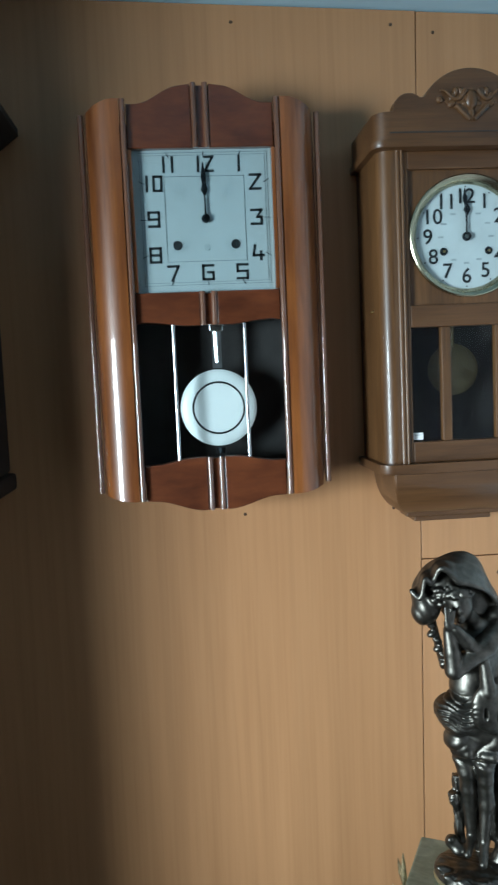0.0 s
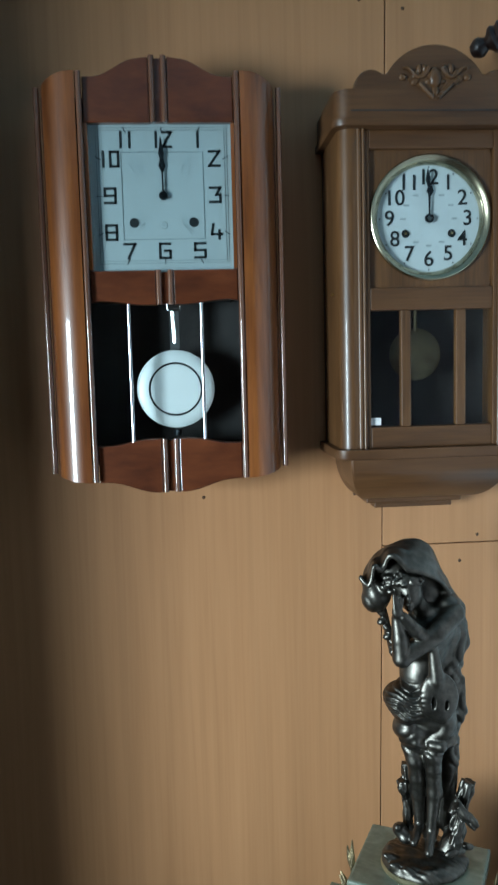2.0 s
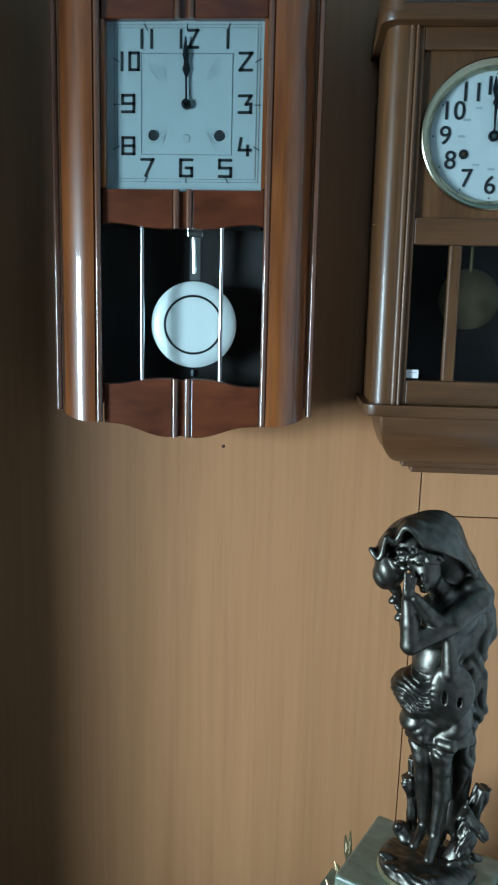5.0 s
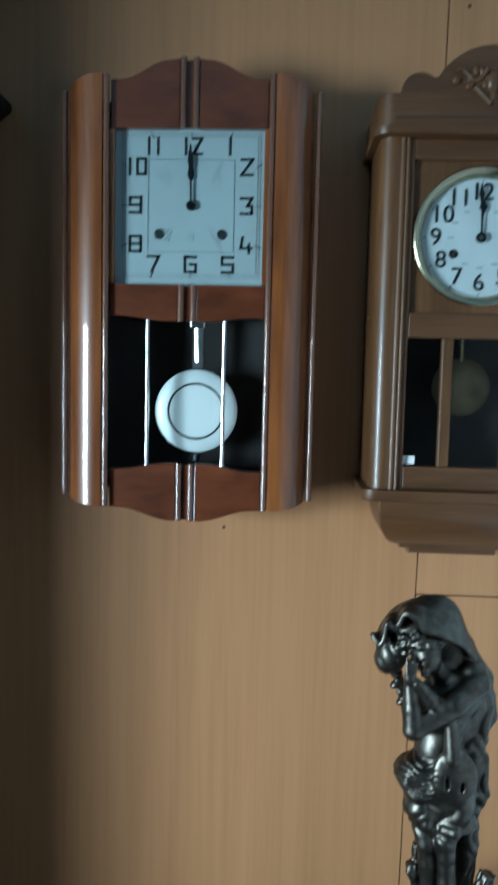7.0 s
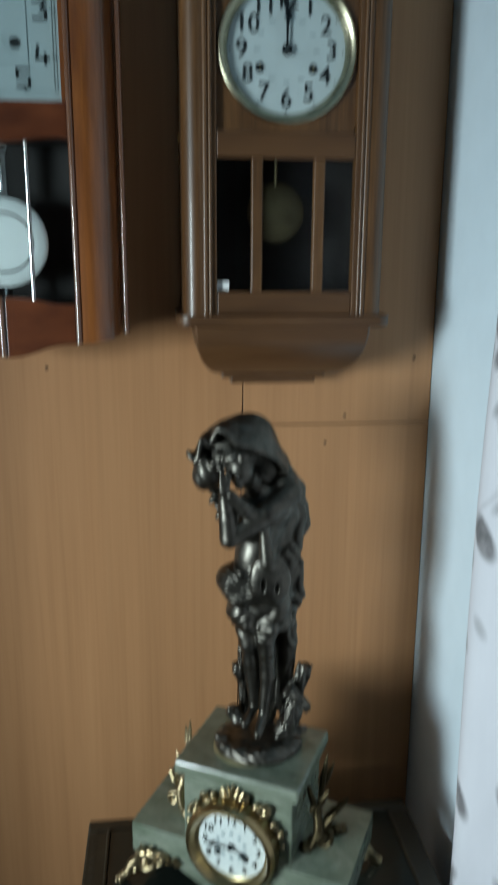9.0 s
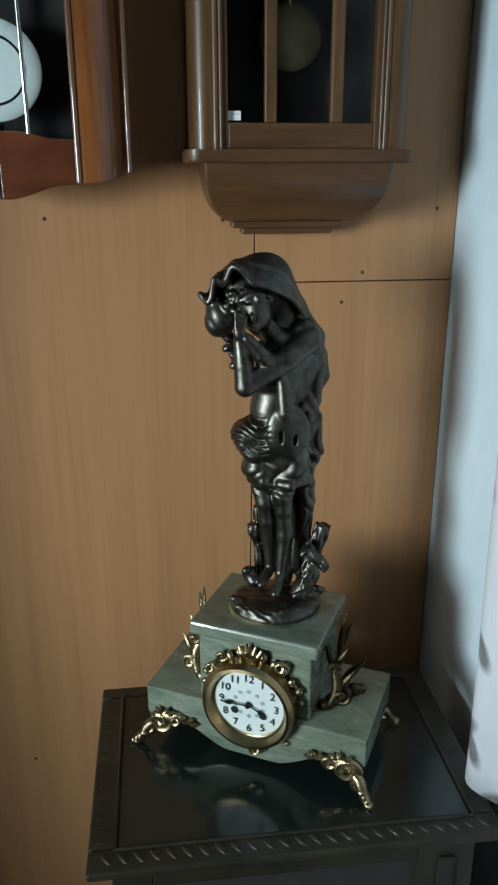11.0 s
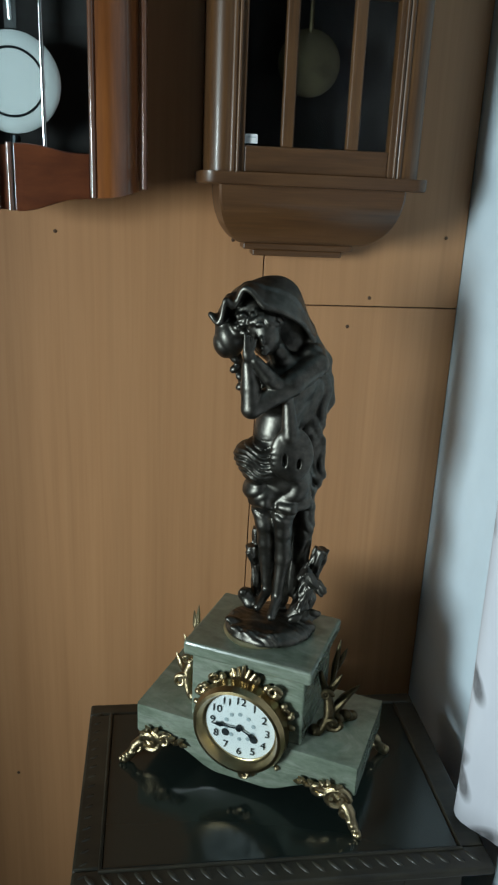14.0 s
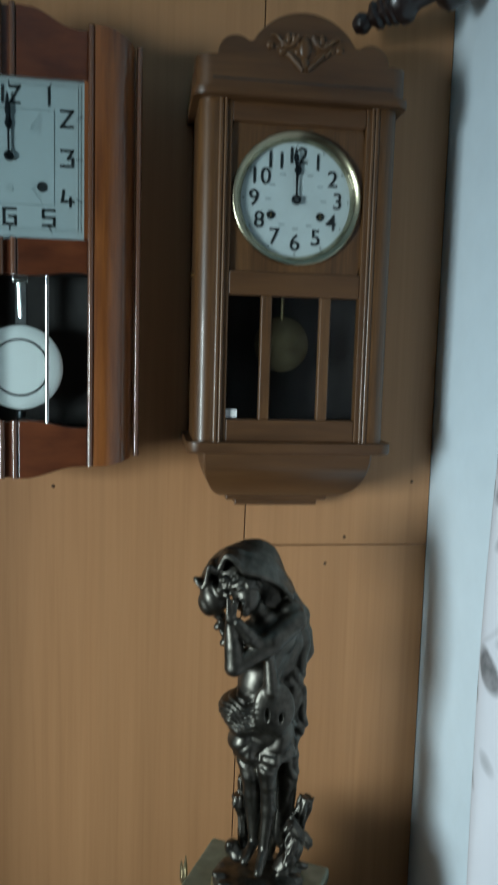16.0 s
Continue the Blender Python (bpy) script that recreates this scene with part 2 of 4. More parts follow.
def ball(bm, c, r, scale=(1, 1, 1), turn=(0, 0, 0), sub=2):
    m = Matrix.LocRotScale(Vector(c), Euler([radians(a) for a in turn]), Vector(scale))
    bmesh.ops.create_icosphere(bm, subdivisions=sub, radius=r, matrix=m)
    return bm


def facing(x, y, z):
    """Local z towards the room (-y), local y up."""
    return Matrix.Translation((x, y, z)) @ Matrix(((1, 0, 0, 0), (0, 0, -1, 0), (0, 1, 0, 0), (0, 0, 0, 1)))


def strokes(bm, lines, m, width=0.003, deep=0.0004):
    """Flat ink lines in the local xy plane of m."""
    for line in lines:
        for (ax, ay), (bx, by) in zip(line, line[1:]):
            d = Vector((bx - ax, by - ay, 0))
            ln = d.length
            d.normalize()
            n = Vector((-d.y, d.x, 0)) * width / 2
            a, b = Vector((ax, ay, 0)) - d * width / 2, Vector((bx, by, 0)) + d * width / 2
            up = Vector((0, 0, deep))
            bot = [m @ v for v in (a - n, b - n, b + n, a + n)]
            top = [m @ (v + up) for v in (a - n, b - n, b + n, a + n)]
            vb, vt = [bm.verts.new(v) for v in bot], [bm.verts.new(v) for v in top]
            bm.faces.new(vt)
            for k in range(4):
                bm.faces.new((vb[k], vb[(k + 1) % 4], vt[(k + 1) % 4], vt[k]))
    return bm


def lettering(text, size, m, parent, material, name="numeral", local=False, bold=0.0):
    cu = bpy.data.curves.new("lettering", "FONT")
    cu.body, cu.size, cu.align_x, cu.align_y, cu.extrude, cu.offset = text, size, "CENTER", "CENTER", 0.0002, bold
    tmp = bpy.data.objects.new("lettering", cu)
    scene.collection.objects.link(tmp)
    bpy.context.view_layer.update()
    me = bpy.data.meshes.new_from_object(tmp.evaluated_get(bpy.context.evaluated_depsgraph_get()))
    bpy.data.objects.remove(tmp)
    bm = bm_new()
    bm.from_mesh(me)
    bpy.data.meshes.remove(me)
    bm.transform(m)
    return part(name, bm, material, parent, local=local)


def structure(name, bm, material, label, category):
    return tagged(part(name, bm, material, None), label, category, kind="structure")

# ---- the room ----
def sag(x):
    """The old ceiling drops a little towards the pale wall."""
    return 0.008 - 0.036 * x


def build_room():
    T, TOP = 0.12, CEIL + 0.085
    structure("floor", box(bm_new(), ROOM_L - T, ROOM_R + T, ROOM_F - T, ROOM_B + T, -T, 0), M_FLOOR, "brown wooden floorboards under the dark cabinet", "floor")
    bm = box(bm_new(), ROOM_L - T, ROOM_R + T, ROOM_F - T, ROOM_B + T, CEIL, CEIL + T)
    for v in bm.verts:
        v.co.z += sag(v.co.x)
    structure("ceiling", bm, M_CEIL, "pale blue painted plaster ceiling", "ceiling")
    structure("wall_east", box(bm_new(), ROOM_R, ROOM_R + T, ROOM_F - T, ROOM_B + T, 0, TOP), M_PAINT, "pale bluish painted plaster wall beside the curtain", "wall")
    structure("wall_south", box(bm_new(), ROOM_L - T, ROOM_R, ROOM_F - T, ROOM_F, 0, TOP), M_PLASTER, "plain plaster wall closing the room", "wall")
    bm = bm_new()
    box(bm, ROOM_L - T, ROOM_L, ROOM_F, WIN_Y0, 0, TOP)
    box(bm, ROOM_L - T, ROOM_L, WIN_Y1, ROOM_B + T, 0, TOP)
    box(bm, ROOM_L - T, ROOM_L, WIN_Y0, WIN_Y1, 0, WIN_Z0)
    box(bm, ROOM_L - T, ROOM_L, WIN_Y0, WIN_Y1, WIN_Z1, TOP)
    # unseen pier, added to keep window light off the panels' left end
    box(bm, ROOM_L, -0.58, 1.01, ROOM_B + 0.009, 0, TOP)
    structure("wall_west", bm, M_PLASTER, "plain plaster wall with the window opening and an added unseen pier", "wall")
    wall = structure("wall_north", box(bm_new(), ROOM_L, ROOM_R, ROOM_B + 0.009, ROOM_B + T, 0, TOP), M_GAP, "wall clad in light brown wood-grain laminate panels", "wall")
    # laminate sheets, butted with a narrow dark joint
    for x0, x1, z0, z1 in ((-0.58, 0.4375, 0, 2.4185), (0.4395, 0.7745, 1.4155, 2.4175), (0.4395, 0.7745, 0, 1.4135)):
        bm = box(bm_new(), x0, x1, 0, 0.009, z0, z1, 0.0007, 1)
        # the sheets lean by a hair, as the long joint shows
        bm.transform(Matrix.Translation((0, ROOM_B, 0)))
        for v in bm.verts:
            if abs(v.co.x - 0.4385) < 0.006:
                v.co.x += 0.013 * (v.co.z - 1.6)
            if v.co.z > 2.3:
                v.co.z += sag(v.co.x)
        part("panel", bm, M_PANEL, wall)
    for x, z in ((0.105, 1.52), (0.385, 1.516), (0.619, 1.429), (0.741, 1.531), (0.585, 1.38), (0.403, 2.387), (0.480, 2.373), (0.118, 2.393), (-0.003, 0.486)):
        m = Matrix.Translation((x, ROOM_B + 0.001, z)) @ pose(0, 0, 0, 90)
        nail = part("screw", lathe(bm_new(), [(0, 0.0026), (0.0019, 0.0024), (0.0031, 0.0012), (0.0035, 0)], m, 12), M_SCREW, None)
        tagged(nail, "small rusty screw head in the wood panel wall", "screw", "screws in the wall")


def build_curtain():
    c = thing("curtain", pose(0.735, 0.2, 0.03), "white curtain printed with grey leaves, hanging beside the cabinet", "curtain")
    bm = bm_new()
    ny, nz = 150, 30
    grid = []
    for i in range(ny + 1):
        y = 1.132 - 1.757 * i / ny
        row = []
        for k in range(nz + 1):
            rise = min(1.0, max(0.0, (y - 0.965) / 0.05))
            hem = 0.03 + 0.71 * rise * rise * (3 - 2 * rise)  # caught up behind the cabinet
            z = hem + (2.23 - hem) * k / nz
            w = 0.006 + 0.013 * (1 - k / nz)
            ph = (1.125 - y) * 46 + 0.5 * math.sin(z * 2.1 + y * 4)
            x = 0.742 - w * (1 + math.sin(ph)) - 0.4 * w * math.sin(ph * 0.37 + 1)
            row.append(bm.verts.new((x, y + 0.010 * math.sin(z * 5 + 1.0), z)))
        grid.append(row)
    for a, b in zip(grid, grid[1:]):
        for k in range(nz):
            bm.faces.new((a[k], b[k], b[k + 1], a[k + 1]))
    ob = part("cloth", bm, M_LACE, c, smooth=True)
    so = ob.modifiers.new("thickness", "SOLIDIFY")
    so.thickness = 0.0012


build_room()
build_curtain()


# ---- wall clock with a square dial ----
def curve_pts(x0, x1, z0, z1, n=10):
    """An S-shaped edge from (x0, z0) to (x1, z1)."""
    return [(x0 + (x1 - x0) * k / n, z0 + (z1 - z0) * (0.5 - 0.5 * math.cos(math.pi * k / n))) for k in range(n + 1)]


DECO = {
    "0": [[(0, 0), (1, 0), (1, 1), (0, 1), (0, 0)]],
    "1": [[(0.5, 0), (0.5, 1)]],
    "2": [[(0, 1), (1, 1), (0, 0), (1, 0)]],
    "3": [[(0, 1), (1, 1), (0.6, 0.5), (1, 0.5), (1, 0), (0, 0)]],
    "4": [[(0.15, 1), (0, 0.3), (1, 0.3)], [(0.75, 0.55), (0.75, 0)]],
    "5": [[(1, 1), (0, 1), (0, 0.52), (1, 0.52), (1, 0), (0, 0)]],
    "6": [[(1, 1), (0, 1), (0, 0), (1, 0), (1, 0.5), (0.5, 0.5)]],
    "7": [[(0, 1), (1, 1), (0.35, 0)]],
    "8": [[(0, 0), (1, 0), (1, 1), (0, 1), (0, 0)], [(0, 0.5), (1, 0.5)]],
    "9": [[(0, 0), (1, 0), (1, 1), (0, 1), (0, 0.5), (1, 0.5)]],
}


def deco_number(text, x, z, m, parent):
    lines, w, h = [], 0.0165, 0.0225
    if len(text) == 2:
        w = 0.0125
    total = len(text) * w + (len(text) - 1) * 0.005
    if text == "11":
        total = 0.014
    for k, ch in enumerate(text):
        x0 = x - total / 2 + k * (w + 0.005)
        if text == "11":
            x0 = x - 0.007 + k * 0.014 - w / 2
        lines += [[(x0 + a * w, z - h / 2 + b * h) for a, b in ln] for ln in DECO[ch]]
    return part("numeral", strokes(bm_new(), lines, m, 0.0041), M_INK, parent)


def square_clock():
    cx, L, R = 0.0515, -0.1425, 0.2455
    c = thing("wall_clock", pose(cx, 1.5, 1.556), "glossy red-brown wooden wall clock with square silvered dial and swinging pendulum", "wall clock", "clocks on the wall")
    mir = lambda pts: [(2 * cx - x, z) for x, z in pts][::-1]
    # case
    bm = box(bm_new(), L + 0.008, L + 0.02, 1.40, 1.499, 1.60, 2.19)
    part("side_board", bm, M_RED, c)
    part("side_board", box(bm_new(), R - 0.02, R - 0.008, 1.40, 1.499, 1.60, 2.19), M_RED, c)
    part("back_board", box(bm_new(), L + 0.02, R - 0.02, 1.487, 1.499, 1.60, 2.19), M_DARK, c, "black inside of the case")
    part("top_board", box(bm_new(), L + 0.02, R - 0.02, 1.40, 1.487, 2.175, 2.19), M_RED, c)
    part("bottom_board", box(bm_new(), L + 0.02, R - 0.02, 1.40, 1.487, 1.60, 1.615), M_RED, c)
    # bulging side columns
    for side in (-1, 1):
        pts = []
        for k in range(15):
            a = math.pi * k / 14
            u = k / 14
            pts.append((0.187 - 0.058 * u, 1.408 - 0.040 * math.sqrt(1 - (1 - u) ** 2.2) + 0.006 * max(0.0, u - 0.75)))
        pts += [(0.129, 1.412), (0.187, 1.412)]
        bm = prism(bm_new(), [(cx + side * x, y) for x, y in pts], 1.58, 2.21, "z")
        for v in bm.verts:
            d = max(0.0, (abs(v.co.x - cx) - 0.129) / 0.058)
            if v.co.z > 2:
                v.co.z = 2.221 - 0.018 * d ** 2.2
            else:
                v.co.z = 1.574 + 0.012 * d ** 2.2
        part("side_column", bm, M_LACQ, c, "orange-brown lacquered convex column", smooth=True)
        part("outer_bead", tube(bm_new(), [(cx + side * 0.1930, 1.399, 1.588), (cx + side * 0.1930, 1.399, 2.204)], 0.0048), M_BEAD, c, smooth=True)
        part("inner_bead", tube(bm_new(), [(cx + side * 0.1236, 1.374, 1.574), (cx + side * 0.1236, 1.374, 2.221)], 0.0048), M_BEAD, c, smooth=True)
        part("dial_reveal", box(bm_new(), cx + side * 0.113, cx + side * 0.1185, 1.377, 1.402, 1.917, 2.144), M_LACQ, c)
    # front panels: crest, middle bar, apron
    half = [(cx - 0.1185, 2.146), (cx - 0.1185, 2.216)] + [(x, z) for x, z in curve_pts(cx - 0.105, cx - 0.030, 2.216, 2.244)] + [(cx - 0.016, 2.246), (cx - 0.0145, 2.243), (cx - 0.0145, 2.146)]
    for h in (half, mir(half)):
        part("crest_panel", prism(bm_new(), h, 1.380, 1.40, "y", 0.002), M_RED, c)
    half = [(cx - 0.1185, 1.866), (cx - 0.1185, 1.916), (cx - 0.0145, 1.916), (cx - 0.0145, 1.861)] + curve_pts(cx - 0.03, cx - 0.105, 1.861, 1.868)
    for h in (half, mir(half)):
        part("middle_panel", prism(bm_new(), h, 1.380, 1.40, "y", 0.0015), M_RED, c)
    half = [(cx - 0.1185, 1.572), (cx - 0.1185, 1.632)] + curve_pts(cx - 0.105, cx - 0.03, 1.632, 1.642) + [(cx - 0.0145, 1.642), (cx - 0.0145, 1.553)] + curve_pts(cx - 0.02, cx - 0.105, 1.552, 1.571)
    for h in (half, mir(half)):
        part("apron_panel", prism(bm_new(), h, 1.380, 1.40, "y", 0.002), M_RED, c)
    for z0, z1 in ((2.146, 2.247), (1.861, 1.916), (1.553, 1.642)):
        part("groove_strip", box(bm_new(), cx - 0.0145, cx + 0.0145, 1.384, 1.40, z0 + 0.001, z1 - 0.003), M_RED, c)
        for x in (-0.0095, 0.0095):
            part("centre_bead", tube(bm_new(), [(cx + x, 1.381, z0), (cx + x, 1.381, z1)], 0.0048), M_BEAD, c, smooth=True)
    # dial
    zc, yd = 2.032, 1.393
    dial = part("dial", box(bm_new(), cx - 0.1185, cx + 0.1185, yd, yd + 0.004, zc - 0.118, zc + 0.116), M_SILVER, c, "silvered square dial with angular black numerals")
    part("movement_box", box(bm_new(), cx - 0.11, cx + 0.11, yd + 0.005, 1.486, 1.87, 2.174), M_DARK, c)
    hx = cx + 0.0025
    m = facing(hx, yd - 0.0003, zc + 0.003)
    for text, x, z in (("12", 0, 0.088), ("1", 0.058, 0.088), ("2", 0.084, 0.058), ("3", 0.084, 0.001), ("4", 0.085, -0.057), ("5", 0.057, -0.087), ("6", 0.0, -0.087), ("7", -0.057, -0.087), ("8", -0.085, -0.057), ("9", -0.085, 0.001), ("10", -0.085, 0.058), ("11", -0.058, 0.088)):
        deco_number(text, x, z, m, dial)
    sq = lambda a, b: [(-a, -b), (a, -b), (a, b), (-a, b), (-a, -b)]
    part("inner_line", strokes(bm_new(), [sq(0.0655, 0.0685)], m, 0.0007), M_LINE, dial)
    track = [sq(0.1005, 0.1025), sq(0.1045, 0.1065)]
    part("minute_track", strokes(bm_new(), track, m, 0.0005), M_LINE, dial)
    ticks = []
    for k in range(12):
        a = 2 * math.pi * k / 12
        s, co = math.sin(a), math.cos(a)
        r = 0.099 / max(abs(s), abs(co))
        ticks.append([(r * s * 0.99, r * co), (r * s * 1.075, r * co * 1.085)])
    for tick in ticks:
        part("hour_tick", strokes(bm_new(), [tick], m, 0.0012), M_INK, dial)
    for sx in (-1, 1):
        for sz in (-1, 1):
            hatch = []
            for k in range(4):
                o = 0.0035 * (k - 1.5)
                hatch.append([(sx * (0.027 + 0.006 * abs(k - 1.5)) + o, sz * (0.032 + 0.004 * abs(k - 1.5)) - sx * sz * o), (sx * (0.052 - 0.004 * k) + o, sz * (0.06 - 0.004 * k) - sx * sz * o)])
            part("corner_hatching", strokes(bm_new(), hatch, m, 0.0006), M_FAINT, dial)
    for x in (-0.048, 0.048):
        part("winding_hole", lathe(bm_new(), [(0, 0.0006), (0.0062, 0.0006), (0.0072, 0.0012), (0.0078, 0)], m @ pose(x, -0.042, 0), 24), M_INK, dial)
    part("date_boss", lathe(bm_new(), [(0, 0.0006), (0.0052, 0.0006), (0.0058, 0)], m @ pose(0, -0.046, 0), 20), M_FAINT, dial)
    hand = [(-0.0015, 0), (-0.0012, 0.036), (-0.0058, 0.046), (-0.0012, 0.064), (0.0012, 0.064), (0.0058, 0.046), (0.0012, 0.036), (0.0015, 0)]
    for n, sc, up, tilt in (("hour_hand", 1.0, 0.003, 0.4), ("minute_hand", 1.4, 0.005, 0.9)):
        bm = bm_new()
        pts = [(x * (1.0 if n == "hour_hand" else 0.8), z * sc) for x, z in hand]
        prism(bm, pts, 0, 0.0008, "z")
        bm.transform(m @ pose(0, 0, up, 0, 0, tilt))
        part(n, bm, M_STEEL, dial)
    part("hand_boss", lathe(bm_new(), [(0.0032, 0.007), (0.0068, 0.0065), (0.0072, 0.001), (0, 0.001)], m, 24), M_STEEL, dial)
    g = part("dial_glass", box(bm_new(), cx - 0.117, cx + 0.117, 1.3815, 1.3835, zc - 0.116, zc + 0.113), M_GLASS, c)
    # lower window with three panes and bright bars
    for x0, x1 in ((-0.117, -0.062), (-0.058, 0.056), (0.060, 0.117)):
        g = part("pane", box(bm_new(), cx + x0, cx + x1, 1.388, 1.390, 1.630, 1.870), M_GLASS, c)
    for x in (-0.060, 0.058):
        part("glazing_bar", box(bm_new(), cx + x - 0.0023, cx + x + 0.0023, 1.383, 1.391, 1.636, 1.868, 0.001), M_CHROME, c, "bright nickel glazing bar")
    # pendulum
    pend = part("pendulum", tube(bm_new(), [(cx + 0.008, 1.432, 1.90), (cx + 0.012, 1.432, 1.80)], 0.004, 8), M_CHROME, c, "nickel pendulum with a large pale disc")
    part("rod_plate", box(bm_new(), cx + 0.004, cx + 0.020, 1.430, 1.434, 1.79, 1.862), M_GREY, pend)
    part("hook", box(bm_new(), cx, cx + 0.024, 1.426, 1.436, 1.853, 1.866, 0.002), M_CHROME, pend)
    md = facing(cx + 0.011, 1.43, 1.722)
    part("disc", lathe(bm_new(), [(0, 0.007), (0.042, 0.0065), (0.0425, 0.0045), (0.0455, 0.0045), (0.046, 0.0065), (0.060, 0.0055), (0.066, 0.001), (0.066, -0.004), (0, -0.004)], md, 64), M_DISC, pend, "pale brushed metal disc with an engraved ring", smooth=True)
    part("disc_ring", lathe(bm_new(), [(0.0424, 0.0052), (0.0456, 0.0052)], md, 64), M_STEEL, pend)
    part("rating_nut", lathe(bm_new(), [(0, 0), (0.007, 0), (0.007, 0.010), (0, 0.010)], pose(cx + 0.012, 1.43, 1.643), 12), M_STEEL, pend)
    return c


square_clock()


# ---- wall clock with a round dial ----
def round_clock():
    cx, F = 0.4835, 1.345
    c = thing("wall_clock", pose(cx, 1.5, 1.492), "brown oak wall clock with round white dial and arched carved crest", "wall clock", "clocks on the wall")

    def plan(hw, front, r, back=1.499):
        pts = [(cx - hw, back)]
        for side in (-1, 1):
            for k in range(9):
                a = math.pi / 2 * (k / 8 if side < 0 else 1 - k / 8)
                pts.append((cx + side * (hw - r + r * math.cos(a)), front + r - r * math.sin(a)))
        return pts + [(cx + hw, back)]

    # carcass
    for side in (-1, 1):
        s = lambda a, b: (min(cx + side * a, cx + side * b), max(cx + side * a, cx + side * b))
        part("side_board", box(bm_new(), *s(0.139, 0.151), F + 0.025, 1.499, 1.615, 2.13), M_OAK, c)
        pts = []
        for k in range(11):
            a = math.pi * 0.62 * k / 10
            pts.append((cx + side * (0.130 + 0.0215 * math.cos(a)), F + 0.022 - 0.0215 * math.sin(a)))
        pts += [(cx + side * 0.1235, F + 0.025), (cx + side * 0.1515, F + 0.025)]
        part("corner_column", prism(bm_new(), pts, 1.617, 2.125, "z"), M_OAK, c, "rounded oak corner column", smooth=True)
        part("door_bead", tube(bm_new(), [(cx + side * 0.1185, F + 0.004, 1.617), (cx + side * 0.1185, F + 0.004, 2.125)], 0.0045), M_OAK, c, smooth=True)
        part("door_bead", tube(bm_new(), [(cx + side * 0.1115, F + 0.002, 1.617), (cx + side * 0.1115, F + 0.002, 2.125)], 0.0028), M_OAK, c, smooth=True)
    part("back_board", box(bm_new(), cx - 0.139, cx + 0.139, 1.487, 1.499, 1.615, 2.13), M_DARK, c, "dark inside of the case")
    part("top_board", box(bm_new(), cx - 0.139, cx + 0.139, F + 0.026, 1.487, 2.115, 2.13), M_OAK, c)
    part("bottom_board", box(bm_new(), cx - 0.139, cx + 0.139, F + 0.026, 1.487, 1.615, 1.625), M_OAK, c)
    # door: stiles, rails, square dial board
    door = part("door", box(bm_new(), cx - 0.122, cx - 0.102, F + 0.004, F + 0.024, 1.617, 2.125, 0.0015), M_OAK, c, "oak door with a dial opening above three panes")
    part("stile", box(bm_new(), cx + 0.102, cx + 0.122, F + 0.004, F + 0.024, 1.617, 2.125, 0.0015), M_OAK, door)
    for z0, z1 in ((2.096, 2.125), (1.842, 1.878), (1.617, 1.652)):
        part("rail", box(bm_new(), cx - 0.102, cx + 0.102, F + 0.005, F + 0.024, z0, z1, 0.002), M_OAK_H, door)
    zc = 1.989
    n = 64
    # board with a round hole
    bm = bm_new()
    sqr = []
    for k in range(n):
        a = 2 * math.pi * (k + 0.5) / n
        s, co = math.sin(a), math.cos(a)
        r = 1 / max(abs(s) / 0.1025, abs(co) / (0.109))
        sqr.append((s * r, co * r))
    inn = [(0.09 * math.sin(2 * math.pi * (k + 0.5) / n), 0.09 * math.cos(2 * math.pi * (k + 0.5) / n)) for k in range(n)]
    vo = [bm.verts.new((cx + x, F + 0.013, 1.987 + z)) for x, z in sqr]
    vi = [bm.verts.new((cx + x, F + 0.013, zc + z)) for x, z in inn]
    vb = [bm.verts.new((cx + x, F + 0.024, zc + z)) for x, z in inn]
    for k in range(n):
        j = (k + 1) % n
        bm.faces.new((vo[k], vo[j], vi[j], vi[k]))
        bm.faces.new((vi[k], vi[j], vb[j], vb[k]))
    part("dial_board", bm, M_OAK, door)
    for x0, x1 in ((-0.051, -0.034), (0.041, 0.058)):
        part("muntin", box(bm_new(), cx + x0, cx + x1, F + 0.006, F + 0.02, 1.652, 1.842, 0.002), M_OAK, door)
    for x0, x1 in ((-0.101, -0.052), (-0.033, 0.040), (0.059, 0.101)):
        g = part("pane", box(bm_new(), cx + x0, cx + x1, F + 0.013, F + 0.015, 1.653, 1.841), M_GLASS, door)
    # dial, bezel and hands
    yd = F + 0.022
    dial = part("dial", lathe(bm_new(), [(0, 0.001), (0.089, 0), (0.089, -0.003), (0, -0.003)], facing(cx, yd, zc), 64), M_ENAMEL, c, "round white dial with black numerals")
    part("movement_box", box(bm_new(), cx - 0.085, cx + 0.085, yd + 0.005, 1.486, 1.90, 2.08), M_DARK, c)
    mf = facing(cx, yd - 0.0012, zc)
    for h in range(1, 13):
        a = 2 * math.pi * h / 12
        lettering(str(h), 0.0345, mf @ pose(0.0650 * math.sin(a), 0.0650 * math.cos(a), 0), dial, M_INK, bold=0.0003)
    for h in range(12):
        a = 2 * math.pi * h / 12
        part("hour_dot", lathe(bm_new(), [(0, 0.0004), (0.0012, 0.0003), (0.0013, 0)], mf @ pose(0.0815 * math.sin(a), 0.0815 * math.cos(a), 0), 8), M_INK, dial)
    for h in range(12):
        a = 2 * math.pi * h / 12
        part("faint_numeral", strokes(bm_new(), [[(-0.003, 0), (0.003, 0)]], mf @ pose(0.043 * math.sin(a), 0.043 * math.cos(a), 0), 0.003), M_FAINT, dial)
